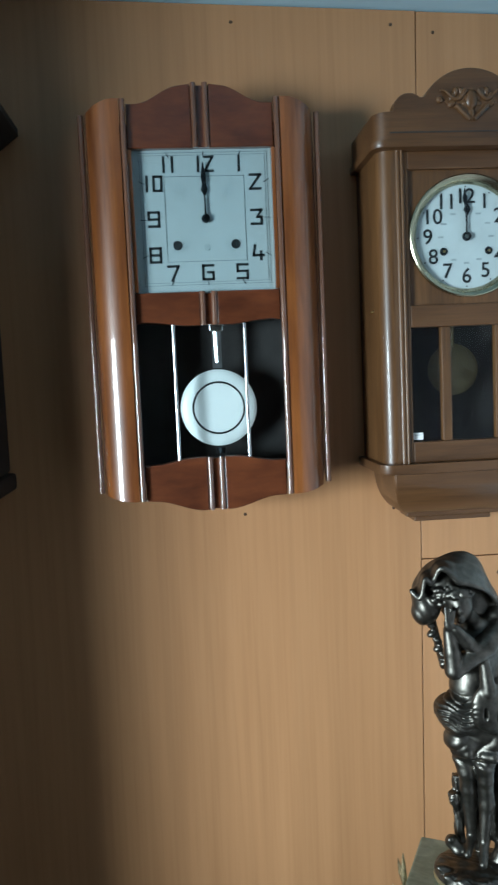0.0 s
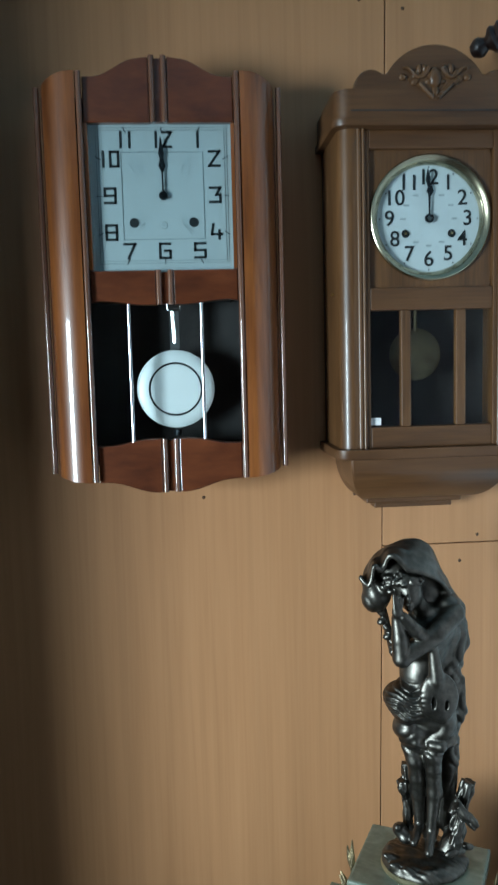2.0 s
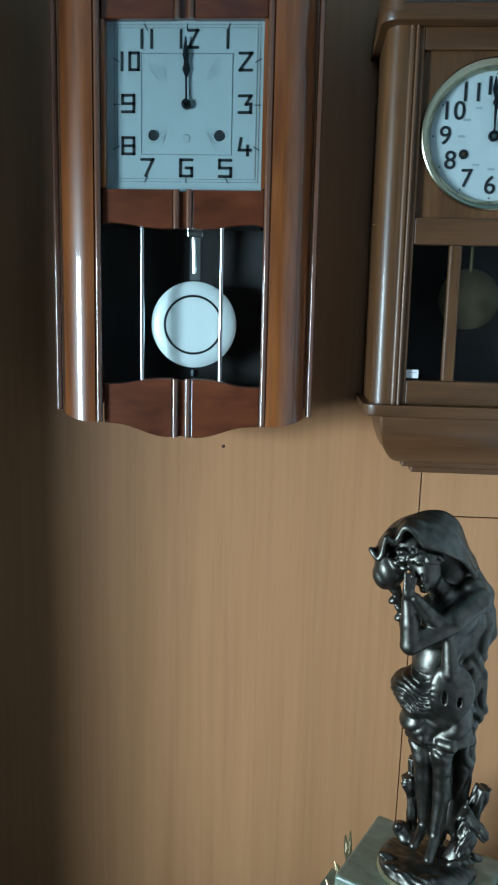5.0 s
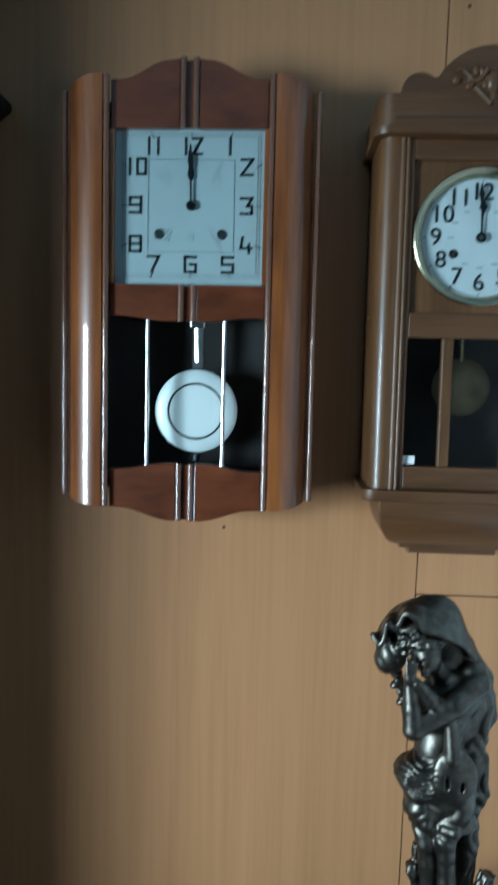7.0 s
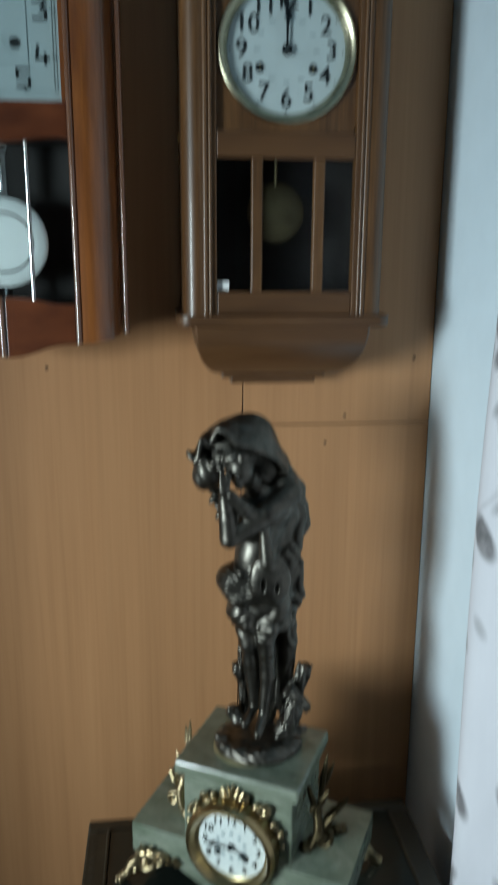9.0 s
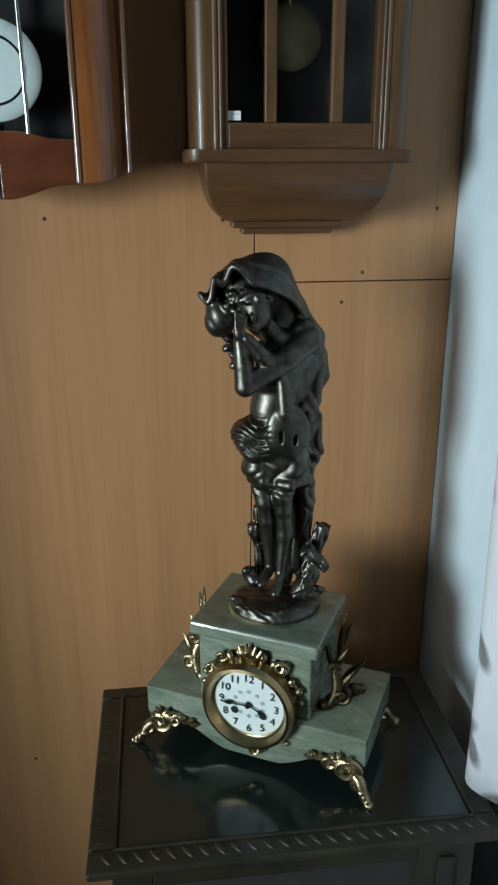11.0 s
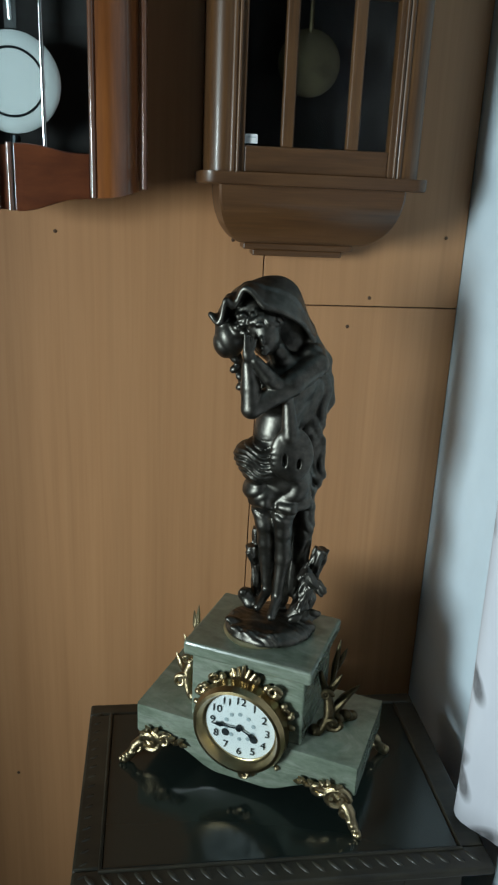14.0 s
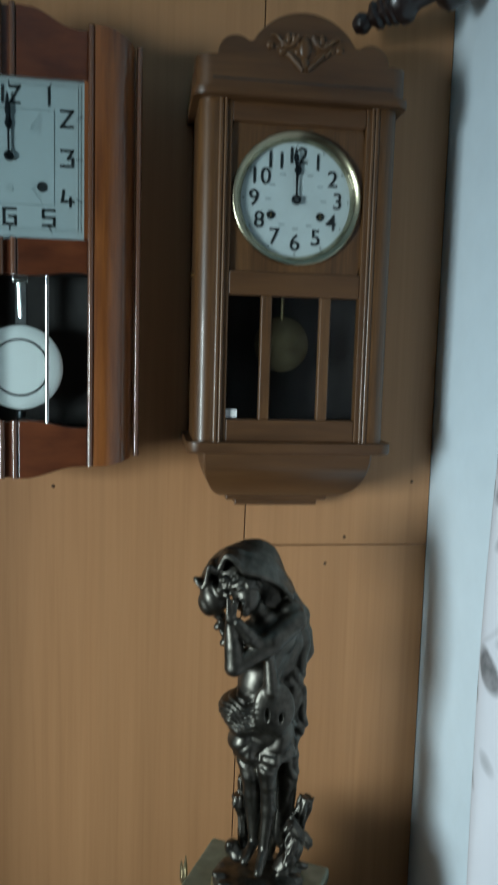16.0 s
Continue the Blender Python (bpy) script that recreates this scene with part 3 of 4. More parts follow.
    for x in (-0.0385, 0.0385):
        hole = part("winding_hole", lathe(bm_new(), [(0, 0.0004), (0.005, 0.0004), (0.0062, 0.001), (0.0066, 0)], mf @ pose(x, -0.0235, 0), 24), M_INK, dial)
        part("winding_arbor", box(bm_new(), cx + x - 0.0015, cx + x + 0.0015, yd - 0.005, yd, zc - 0.025, zc - 0.022), M_BRASS, hole)
    hand = [(-0.0014, 0.007), (-0.0011, 0.034), (-0.006, 0.044), (-0.001, 0.056), (0.001, 0.056), (0.006, 0.044), (0.0011, 0.034), (0.0014, 0.007)]
    for nme, sc, up, tilt in (("hour_hand", 1.0, 0.003, -2.0), ("minute_hand", 1.38, 0.005, 2.0)):
        bm = prism(bm_new(), [(x * (1 if sc == 1 else 0.7), z * sc) for x, z in hand], 0, 0.0008, "z")
        bm.transform(mf @ pose(0, 0, up, 0, 0, tilt))
        part(nme, bm, M_STEEL, dial)
    part("hand_ring", lathe(bm_new(), [(0.0035, 0.003), (0.0035, 0.0065), (0.0072, 0.0065), (0.0075, 0.003)], mf, 24), M_STEEL, dial)
    part("bezel", lathe(bm_new(), [(0.0850, 0.001), (0.0856, 0.0035), (0.0880, 0.0080), (0.0910, 0.0118), (0.0945, 0.0148), (0.0975, 0.0160), (0.0995, 0.0145), (0.1005, 0.006)], facing(cx, yd, zc), 96), M_BEZEL, c, "pale brass bezel", smooth=True)
    g = part("dial_glass", lathe(bm_new(), [(0, 0.0165), (0.03, 0.0158), (0.06, 0.0135), (0.080, 0.0100), (0.0868, 0.0075)], facing(cx, yd, zc), 64), M_GLASS, c, smooth=True)
    # pendulum and price tag behind the panes
    pend = part("pendulum", tube(bm_new(), [(cx - 0.004, 1.43, 1.90), (cx - 0.004, 1.43, 1.80)], 0.003, 8), M_DULL, c, "dull brass pendulum behind glass")
    part("disc", lathe(bm_new(), [(0, 0.006), (0.036, 0.0045), (0.045, 0), (0.045, -0.003), (0, -0.003)], facing(cx - 0.004, 1.43, 1.77), 48), M_DULL, pend, smooth=True)
    tag = part("price_tag", box(bm_new(), 0.382, 0.400, F + 0.0118, F + 0.0126, 1.655, 1.667), M_PAPER, c, "small white price tag on the glass")
    part("tag_line", box(bm_new(), 0.386, 0.397, F + 0.0113, F + 0.0117, 1.6625, 1.6635), M_FAINT, tag)
    # cornice, crest, base
    part("cornice", prism(bm_new(), plan(0.1625, F - 0.018, 0.024), 2.125, 2.137, "z", 0.003), M_OAK_H, c, smooth=True)
    part("cornice_band", prism(bm_new(), plan(0.158, F - 0.014, 0.026), 2.137, 2.181, "z"), M_OAK_H, c, smooth=True)
    # no groove is cut: a thin near-black strip draws its shade
    part("cornice_groove_shade", box(bm_new(), cx - 0.134, cx + 0.134, F - 0.0152, F - 0.0135, 2.1475, 2.1495), M_DARK, c)
    half = [(-0.136, 2.153), (-0.136, 2.1815), (-0.1285, 2.1815)]
    for k in range(10):
        a = math.radians(176 - 128 * k / 9)
        half.append((-0.1005 + 0.0265 * math.cos(a), 2.184 + 0.0265 * math.sin(a)))
    for k in range(11):
        a = math.radians(150 - 60 * k / 10)
        half.append((0.088 * math.cos(a), 2.160 + 0.088 * math.sin(a)))
    full = half + [(-x, z) for x, z in half[::-1][1:]]
    part("crest", prism(bm_new(), [(cx + x, z) for x, z in full], F - 0.012 + 0.0, F + 0.008, "y", 0.002), M_OAK_H, c, "arched oak crest board")
    # carved spray of leaves on the crest
    bm = bm_new()
    y0 = F - 0.013
    prism(bm, [(cx + 0.050 * math.cos(a), 2.220 + 0.022 * math.sin(a) * (1.1 - 0.6 * abs(math.cos(a)))) for a in (2 * math.pi * k / 24 for k in range(24))], F - 0.0145, F - 0.0115, "y")
    ball(bm, (cx, y0, 2.222), 0.017, (0.8, 0.45, 1.1))
    ball(bm, (cx, y0, 2.197), 0.010, (0.8, 0.5, 1.3))
    for side in (-1, 1):
        for k in range(6):
            a = radians(200 - 44 * k)
            ball(bm, (cx + side * (0.024 + 0.014 * math.cos(a)), y0, 2.221 + 0.016 * math.sin(a)), 0.0085, (1.1, 0.5, 0.7), (0, 30 * k, 0), 2)
        tube(bm, [(cx + side * (0.012 + 0.048 * u), y0 - 0.002, 2.238 - 0.012 * math.sin(u * 5) - 0.012 * u) for u in (k / 9 for k in range(10))], [0.005 * (1 - 0.6 * k / 9) for k in range(10)], 8)
        tube(bm, [(cx + side * (0.030 - 0.026 * u), y0 - 0.002, 2.212 - 0.024 * u) for u in (k / 5 for k in range(6))], 0.0045, 8)
        ball(bm, (cx + side * 0.060, y0, 2.223), 0.006, (1.2, 0.6, 1))
    bm.transform(Matrix.Translation((cx, 0, 2.193)) @ Matrix.Diagonal((0.86, 1, 0.9, 1)) @ Matrix.Translation((-cx, 0, -2.217)))
    part("carving", bm, M_OAK, c, "carved leaf and scroll ornament", smooth=True)
    part("base_moulding", prism(bm_new(), plan(0.162, F - 0.014, 0.022), 1.600, 1.617, "z", 0.004), M_OAK_H, c, smooth=True)
    # bracket narrowing towards the wall
    bm = bm_new()
    rings = []
    for k in range(13):
        u = k / 12
        ang = u * math.pi / 2
        hw = 0.088 + 0.047 * math.cos(ang)
        fr = 1.452 - 0.100 * math.cos(ang)
        z = 1.600 - 0.084 * math.sin(ang)
        rings.append([bm.verts.new(p) for p in ((cx - hw, 1.499, z), (cx - hw, fr + 0.003, z), (cx - hw + 0.003, fr, z), (cx + hw - 0.003, fr, z), (cx + hw, fr + 0.003, z), (cx + hw, 1.499, z))])
    for a, b in zip(rings, rings[1:]):
        for k in range(6):
            j = (k + 1) % 6
            bm.faces.new((a[k], a[j], b[j], b[k]))
    bm.faces.new(rings[0])
    bm.faces.new(rings[-1][::-1])
    part("bracket", bm, M_OAK_H, c, "curved oak bracket", smooth=True)
    part("bracket_foot", box(bm_new(), cx - 0.087, cx + 0.087, 1.452, 1.499, 1.506, 1.516, 0.002), M_OAK_H, c)
    part("bracket_foot", box(bm_new(), cx - 0.0715, cx + 0.0715, 1.458, 1.499, 1.496, 1.506, 0.002), M_OAK_H, c)
    part("side_knob", lathe(bm_new(), [(0, 0.006), (0.003, 0.005), (0.002, 0)], pose(cx - 0.151, 1.40, 1.873, 0, -90, 0), 10), M_BRASS, c)
    return c


round_clock()


# ---- third clock at the edge of the wall, and the curtain pole ----
def edge_clock():
    c = thing("wall_clock", pose(-0.42, 1.5, 1.59), "black-stained wooden wall clock with a jutting pointed cornice", "wall clock", "clocks on the wall")
    part("case", box(bm_new(), -0.56, -0.312, 1.36, 1.499, 1.62, 2.17, 0.006), M_EBONY, c)
    bm = bm_new()
    hw0, hw1 = 0.130, 0.175
    for z0, z1, a, b, f in ((2.17, 2.205, hw0, hw1, 0.04), (2.205, 2.217, hw1, hw1, 0.045), (2.217, 2.30, hw1 - 0.005, hw1 - 0.075, 0.03)):
        cxx = -0.435
        lo = [bm.verts.new(p) for p in ((cxx - a, 1.499, z0), (cxx - a, 1.40 - f * a / hw1, z0), (cxx + a, 1.40 - f * a / hw1, z0), (cxx + a, 1.499, z0))]
        hi = [bm.verts.new(p) for p in ((cxx - b, 1.499, z1), (cxx - b, 1.40 - f * b / hw1, z1), (cxx + b, 1.40 - f * b / hw1, z1), (cxx + b, 1.499, z1))]
        bm.faces.new(lo)
        bm.faces.new(hi[::-1])
        for k in range(4):
            bm.faces.new((lo[k], hi[k], hi[(k + 1) % 4], lo[(k + 1) % 4]))
    part("cornice", bm, M_EBONY, c)
    part("base_moulding", box(bm_new(), -0.575, -0.302, 1.35, 1.499, 1.59, 1.62, 0.006), M_EBONY, c)
    part("door", box(bm_new(), -0.54, -0.33, 1.352, 1.36, 1.65, 2.14, 0.003), M_EBONY, c)


def curtain_pole():
    tip, ring = Vector((0.597, 1.445, 2.286)), Vector((0.716, 1.352, 2.334))
    d = (ring - tip).normalized()
    m = Matrix.Translation(tip) @ d.to_track_quat("Z", "Y").to_matrix().to_4x4()
    c = thing("curtain_pole", m, "dark polished turned wood pole end fixed to the pale wall", "curtain pole")
    fin = [(0, -0.016), (0.010, -0.013), (0.0165, -0.003), (0.0165, 0.004), (0.011, 0.013), (0.013, 0.017), (0.021, 0.022), (0.023, 0.028), (0.019, 0.034), (0.022, 0.037), (0.0245, 0.041), (0.023, 0.045), (0.027, 0.048), (0.0285, 0.052), (0.027, 0.056), (0.0325, 0.060), (0.034, 0.068), (0.033, 0.076), (0.0255, 0.084), (0.0225, 0.092), (0.023, 0.120)]
    part("finial", lathe(bm_new(), fin, Matrix(), 28), M_TURNED, c, local=True, smooth=True)
    rg = [(0.022, 0.118), (0.034, 0.120), (0.045, 0.130), (0.0475, 0.141), (0.046, 0.146), (0.0475, 0.151), (0.045, 0.164), (0.036, 0.174), (0.022, 0.176)]
    part("collar", lathe(bm_new(), rg, Matrix(), 32), M_TURNED, c, "reddish dark turned collar", local=True, smooth=True)
    part("pole", lathe(bm_new(), [(0, 0.12), (0.0225, 0.12), (0.0225, 0.205), (0.034, 0.210), (0.038, 0.225), (0.030, 0.235), (0, 0.236)], Matrix(), 28), M_TURNED, c, local=True, smooth=True)


edge_clock()
curtain_pole()


# ---- dark cabinet with a glass top ----
def cabinet():
    x0, x1, y0, y1, zt = 0.152, 0.724, 0.992, 1.378, 0.73
    c = thing("cabinet", pose((x0 + x1) / 2, (y0 + y1) / 2, 0), "black-brown carved wooden cabinet with a glass-covered top", "cabinet")
    part("top", box(bm_new(), x0 + 0.012, x1 - 0.012, y0 + 0.012, y1 - 0.012, zt - 0.022, zt - 0.006, 0.002), M_CABINET, c)
    part("moulding", box(bm_new(), x0 + 0.022, x1 - 0.022, y0 + 0.022, y1 - 0.022, zt - 0.036, zt - 0.022, 0.004), M_CABINET, c)
    # raised carved border round the glass
    w = 0.040
    for a, b, e, f in ((x0, x1, y0, y0 + w), (x0, x1, y1 - 0.028, y1), (x0, x0 + w, y0 + w, y1 - 0.028), (x1 - w, x1, y0 + w, y1 - 0.028)):
        part("border", box(bm_new(), a, b, e, f, zt - 0.014, zt - 0.0005, 0.004), M_CABINET, c)
    bm = bm_new()
    n = 25
    for k in range(n):
        x = x0 + 0.025 + (x1 - x0 - 0.05) * k / (n - 1)
        ball(bm, (x, y0 + 0.022, zt - 0.002), 0.011, (0.36, 1.25, 0.36), (0, 0, 38), 2)
    part("carved_edge", bm, M_CABINET, c, "carved gadroon edge", smooth=True)
    bm = bm_new()
    for k in range(17):
        y = y0 + 0.03 + (y1 - y0 - 0.06) * k / 16
        ball(bm, (x0 + 0.014, y, zt - 0.002), 0.008, (1.0, 0.4, 0.35), (0, 0, 28), 2)
    part("carved_edge", bm, M_CABINET, c, smooth=True)
    part("bead_rim", tube(bm_new(), [(x0 + w - 0.004, y1 - 0.03, zt), (x0 + w - 0.004, y0 + w - 0.004, zt), (x1 - w + 0.004, y0 + w - 0.004, zt), (x1 - w + 0.004, y1 - 0.03, zt)], 0.003, 8), M_CABINET, c)
    part("glass_top", box(bm_new(), x0 + w, x1 - w, y0 + w, y1 - 0.03, zt - 0.0045, zt, 0.001), M_TABLE_GLASS, c, "dark reflecting glass plate")
    # body with a framed front
    bx0, bx1, by0, by1 = x0 + 0.03, x1 - 0.03, y0 + 0.03, y1 - 0.02
    part("side_board", box(bm_new(), bx0, bx0 + 0.018, by0 + 0.02, by1, 0.06, zt - 0.036), M_CABINET, c)
    part("side_board", box(bm_new(), bx1 - 0.018, bx1, by0 + 0.02, by1, 0.06, zt - 0.036), M_CABINET, c)
    part("back_board", box(bm_new(), bx0 + 0.018, bx1 - 0.018, by1 - 0.012, by1, 0.06, zt - 0.036), M_DARK, c)
    part("plinth", box(bm_new(), bx0 - 0.01, bx1 + 0.01, by0 - 0.005, by1, 0, 0.06, 0.004), M_CABINET, c)
    for a, b in ((bx0, bx0 + 0.055), (bx1 - 0.085, bx1)):
        part("stile", box(bm_new(), a, b, by0, by0 + 0.02, 0.06, zt - 0.036, 0.002), M_CABINET, c)
        part("fluting", box(bm_new(), (a + b) / 2 - 0.012, (a + b) / 2 + 0.012, by0 - 0.006, by0 + 0.001, 0.09, zt - 0.062, 0.003), M_CABINET, c)
    part("rail", box(bm_new(), bx0 + 0.055, bx1 - 0.085, by0, by0 + 0.02, zt - 0.066, zt - 0.036, 0.002), M_CABINET, c)
    part("rail", box(bm_new(), bx0 + 0.055, bx1 - 0.085, by0, by0 + 0.02, 0.06, 0.12, 0.002), M_CABINET, c)
    part("door_panel", box(bm_new(), bx0 + 0.055, bx1 - 0.085, by0 + 0.008, by0 + 0.014, 0.12, zt - 0.066), M_DARK, c)


M_TABLE_GLASS, _t, _b = nodes_of("dark_backed_glass")
_b.inputs["Base Color"].default_value = (0.015, 0.021, 0.018, 1)
_b.inputs["Roughness"].default_value = 0.06
_f = noise_of(_t, mapped(_t, (1, 1, 1)), 14, 4)
_t.links.new(ramp_of(_t, _f, (0.3, (0.09, 0.09, 0.09)), (0.75, (0.21, 0.21, 0.21))), _b.inputs["Roughness"])
cabinet()


# ---- onyx mantel clock ----
ZT = 0.73
MANTEL = pose(0.4275, 1.2365, ZT, 0, 0, -28)


def leaf(bm, a, b, w):
    """A pointed cast leaf from a to b."""
    a, b = Vector(a), Vector(b)
    mid = a.lerp(b, 0.5) + Vector((0, -0.004, 0.003))
    tube(bm, [a, a.lerp(mid, 0.6), mid, mid.lerp(b, 0.6), b], [w * 0.45, w * 0.9, w, w * 0.6, w * 0.15], 8)


def scroll(bm, c, r0, turns, hand, thick, plane="xz", tilt=0.0):
    pts = []
    for k in range(25):
        u = k / 24
        a = hand * 2 * math.pi * turns * u + tilt
        r = r0 * (1 - 0.8 * u)
        p = (c[0] + r * math.cos(a), c[1] - 0.004 * math.sin(3.1 * u), c[2] + r * math.sin(a))
        pts.append(p)
    tube(bm, pts, [thick * (1 - 0.3 * k / 24) for k in range(25)], 8)


def mantel_clock():
    c = thing("mantel_clock", MANTEL, "green onyx mantel clock with gilt mounts, standing on the cabinet", "mantel clock")
    P = lambda n, bm, mt, par=c, lab="", sm=False: part(n, bm, mt, par, lab, local=True, smooth=sm)
    # waved base slab
    half = [(-0.176, 0.098), (-0.176, 0.050), (-0.170, 0.045), (-0.125, 0.044)] + curve_pts(-0.118, -0.035, 0.044, 0.014, 12)
    full = [(-x, z) for x, z in half] + [(x, z) for x, z in half[::-1]]
    P("base_slab", prism(bm_new(), full, -0.083, 0.083, "y", 0.004), M_ONYX, lab="waved green onyx base", sm=True)
    P("block", box(bm_new(), -0.088, 0.088, -0.071, 0.071, 0.098, 0.208, 0.003), M_ONYX)
    P("top_slab", box(bm_new(), -0.099, 0.099, -0.081, 0.081, 0.208, 0.230, 0.004), M_ONYX)
    # four scrolled feet
    for sx in (-1, 1):
        for yy in (-0.086, 0.070):
            bm = bm_new()
            f = -1 if yy < 0 else 1
            ball(bm, (sx * 0.142, yy, 0.048), 0.017, (1.5, 0.35, 0.85))
            scroll(bm, (sx * 0.150, yy, 0.042), 0.019, 1.5, sx, 0.0058)
            scroll(bm, (sx * 0.123, yy, 0.050), 0.012, 1.3, -sx, 0.0045)
            scroll(bm, (sx * 0.166, yy + f * 0.004, 0.026), 0.009, 1.3, -sx, 0.004)
            tube(bm, [(sx * (0.162 + 0.029 * u), yy + f * 0.018 * u, 0.034 - 0.029 * u + 0.006 * math.sin(u * 6)) for u in (j / 8 for j in range(9))], [0.0085 - 0.0035 * j / 8 + 0.0015 * (j % 2) for j in range(9)], 10)
            for k in range(4):
                ball(bm, (sx * (0.176 + 0.005 * k), yy + f * (0.012 + 0.0025 * k), 0.019 - 0.0045 * k), 0.0062 - 0.0004 * k, (1.2, 0.9, 0.8), (0, 30 * k, 0))
            for k in range(7):
                a = 2.4 * k
                leaf(bm, (sx * (0.142 + 0.006 * math.cos(a)), yy, 0.050 + 0.006 * math.sin(a)), (sx * (0.142 + 0.026 * math.cos(a)), yy + f * 0.003, 0.052 + 0.020 * math.sin(a)), 0.0042)
            for k in range(4):
                leaf(bm, (sx * (0.118 - 0.006 * k), yy, 0.050), (sx * (0.106 - 0.007 * k), yy + f * 0.002, 0.060 - 0.010 * (k % 2)), 0.0042)
            P("foot", bm, M_GILT, lab="gilt scrolled foot", sm=True)
    # dial drum
    zc = 0.118
    mf = Matrix(((1, 0, 0, 0), (0, 0, -1, -0.071), (0, 1, 0, zc), (0, 0, 0, 1))) @ Matrix.Scale(1.06, 4)
    P("bezel", lathe(bm_new(), [(0.060, 0), (0.066, 0.002), (0.069, 0.012), (0.066, 0.020), (0.068, 0.026), (0.064, 0.034), (0.0600, 0.035), (0.0575, 0.031), (0.0555, 0.0245), (0.0530, 0.0210), (0.0515, 0.0203), (0.0512, 0.0185)], mf, 64), M_GILT_SMOOTH, lab="turned gilt bezel", sm=True)
    dial = P("dial", lathe(bm_new(), [(0, 0.0195), (0.0535, 0.0185), (0.054, 0.016), (0, 0.016)], mf, 48), M_WHITE, lab="small white enamel dial")
    for h in range(1, 13):
        a = 2 * math.pi * h / 12
        lettering(str(h), 0.0165, mf @ pose(0.0405 * math.sin(a), 0.0405 * math.cos(a), 0.0202), dial, M_INK, local=True)
    for h in range(10):
        a = 2 * math.pi * h / 10
        P("garland", lathe(bm_new(), [(0, 0.0003), (0.003, 0.0002), (0.0032, 0)], mf @ pose(0.021 * math.sin(a), 0.020 * math.cos(a), 0.0199), 8), M_FAINT, dial)
    for x in (-0.021, 0.021):
        P("winding_hole", lathe(bm_new(), [(0, 0.0006), (0.0052, 0.0006), (0.0058, 0)], mf @ pose(x, -0.015, 0.0200), 16), M_INK, dial)
    for nme, ln, ang, up in (("hour_hand", 0.027, 114, 0.0225), ("minute_hand", 0.041, 267, 0.024)):
        bm = prism(bm_new(), [(-0.0012, -0.004), (-0.001, ln * 0.55), (-0.0034, ln * 0.68), (0, ln), (0.0034, ln * 0.68), (0.001, ln * 0.55), (0.0012, -0.004)], 0, 0.0006, "z")
        bm.transform(mf @ pose(0, 0, up, 0, 0, -ang))
        P(nme, bm, M_STEEL, dial)
    P("hand_boss", lathe(bm_new(), [(0, 0.026), (0.004, 0.0255), (0.0045, 0.0205)], mf, 16), M_STEEL, dial)
    g = P("dial_glass", lathe(bm_new(), [(0, 0.034), (0.015, 0.0337), (0.03, 0.0325), (0.045, 0.0305), (0.053, 0.029)], mf, 40), M_GLASS, sm=True)
    # gilt foliage round the bezel
    bm = bm_new()
    for k in range(13):
        a = radians(-80 + 160 * k / 12)
        rr = 0.071 + 0.003 * (k % 2)
        p = mf @ Vector((rr * math.sin(a), rr * math.cos(a), 0.008))
        ball(bm, p, 0.0075 - 0.002 * abs(k - 6) / 6, (0.9, 0.8, 1.25), (0, math.degrees(a), 0), 2)
    for k in range(-2, 3):
        p0 = mf @ Vector((0.004 * k, 0.070, 0.010))
        p1 = mf @ Vector((0.0085 * k, 0.094 - 0.004 * abs(k), 0.013))
        tube(bm, [p0, (p0 + p1) / 2 + Vector((0, -0.004, 0)), p1], [0.004, 0.0042, 0.0022], 8)
    for sx in (-1, 1):
        scroll(bm, (sx * 0.046, -0.080, zc + 0.066), 0.010, 1.2, sx, 0.0034)
        scroll(bm, (sx * 0.066, -0.078, zc + 0.038), 0.009, 1.2, -sx, 0.003)
    P("bezel_foliage", bm, M_GILT, lab="gilt acanthus leaves and scrolls", sm=True)
    bm = bm_new()
    scroll(bm, (0.010, -0.086, 0.036), 0.012, 1.2, 1, 0.0042)
    for k in range(3):
        ball(bm, (-0.012 + 0.008 * k, -0.087, 0.045 - 0.003 * k), 0.005, (1, 0.8, 1.3))
    P("lower_mount", bm, M_GILT, lab="small gilt scroll under the dial", sm=True)
    P("boss", ball(bm_new(), (-0.052, -0.086, 0.077), 0.005), M_GILT, sm=True)
    P("boss", ball(bm_new(), (0.058, -0.086, 0.060), 0.004), M_GILT, sm=True)
    # cast sprays on the shoulders
    for sx in (-1, 1):
        bm = bm_new()
        S = lambda x, y, z: (sx * x, y, z)
        tube(bm, [S(0.104 + 0.012 * math.sin(u * 4.2), -0.038 + 0.03 * u, 0.100 + 0.088 * u) for u in (k / 9 for k in range(10))], [0.0085 - 0.0045 * abs(2 * k / 9 - 0.9) for k in range(10)], 10)
        leaf(bm, S(0.106, -0.012, 0.150), S(0.128, -0.016, 0.196), 0.0058)
        leaf(bm, S(0.110, 0.0, 0.160), S(0.116, 0.012, 0.236), 0.0052)
        leaf(bm, S(0.112, 0.006, 0.180), S(0.126, 0.016, 0.222), 0.0048)
        leaf(bm, S(0.108, 0.02, 0.104), S(0.146, 0.036, 0.150), 0.007)
        leaf(bm, S(0.118, -0.02, 0.125), S(0.140, -0.018, 0.162), 0.0052)
        scroll(bm, S(0.124, -0.030, 0.122), 0.013, 1.2, -sx, 0.0042)
        scroll(bm, S(0.112, -0.034, 0.170), 0.009, 1.1, sx, 0.0034)
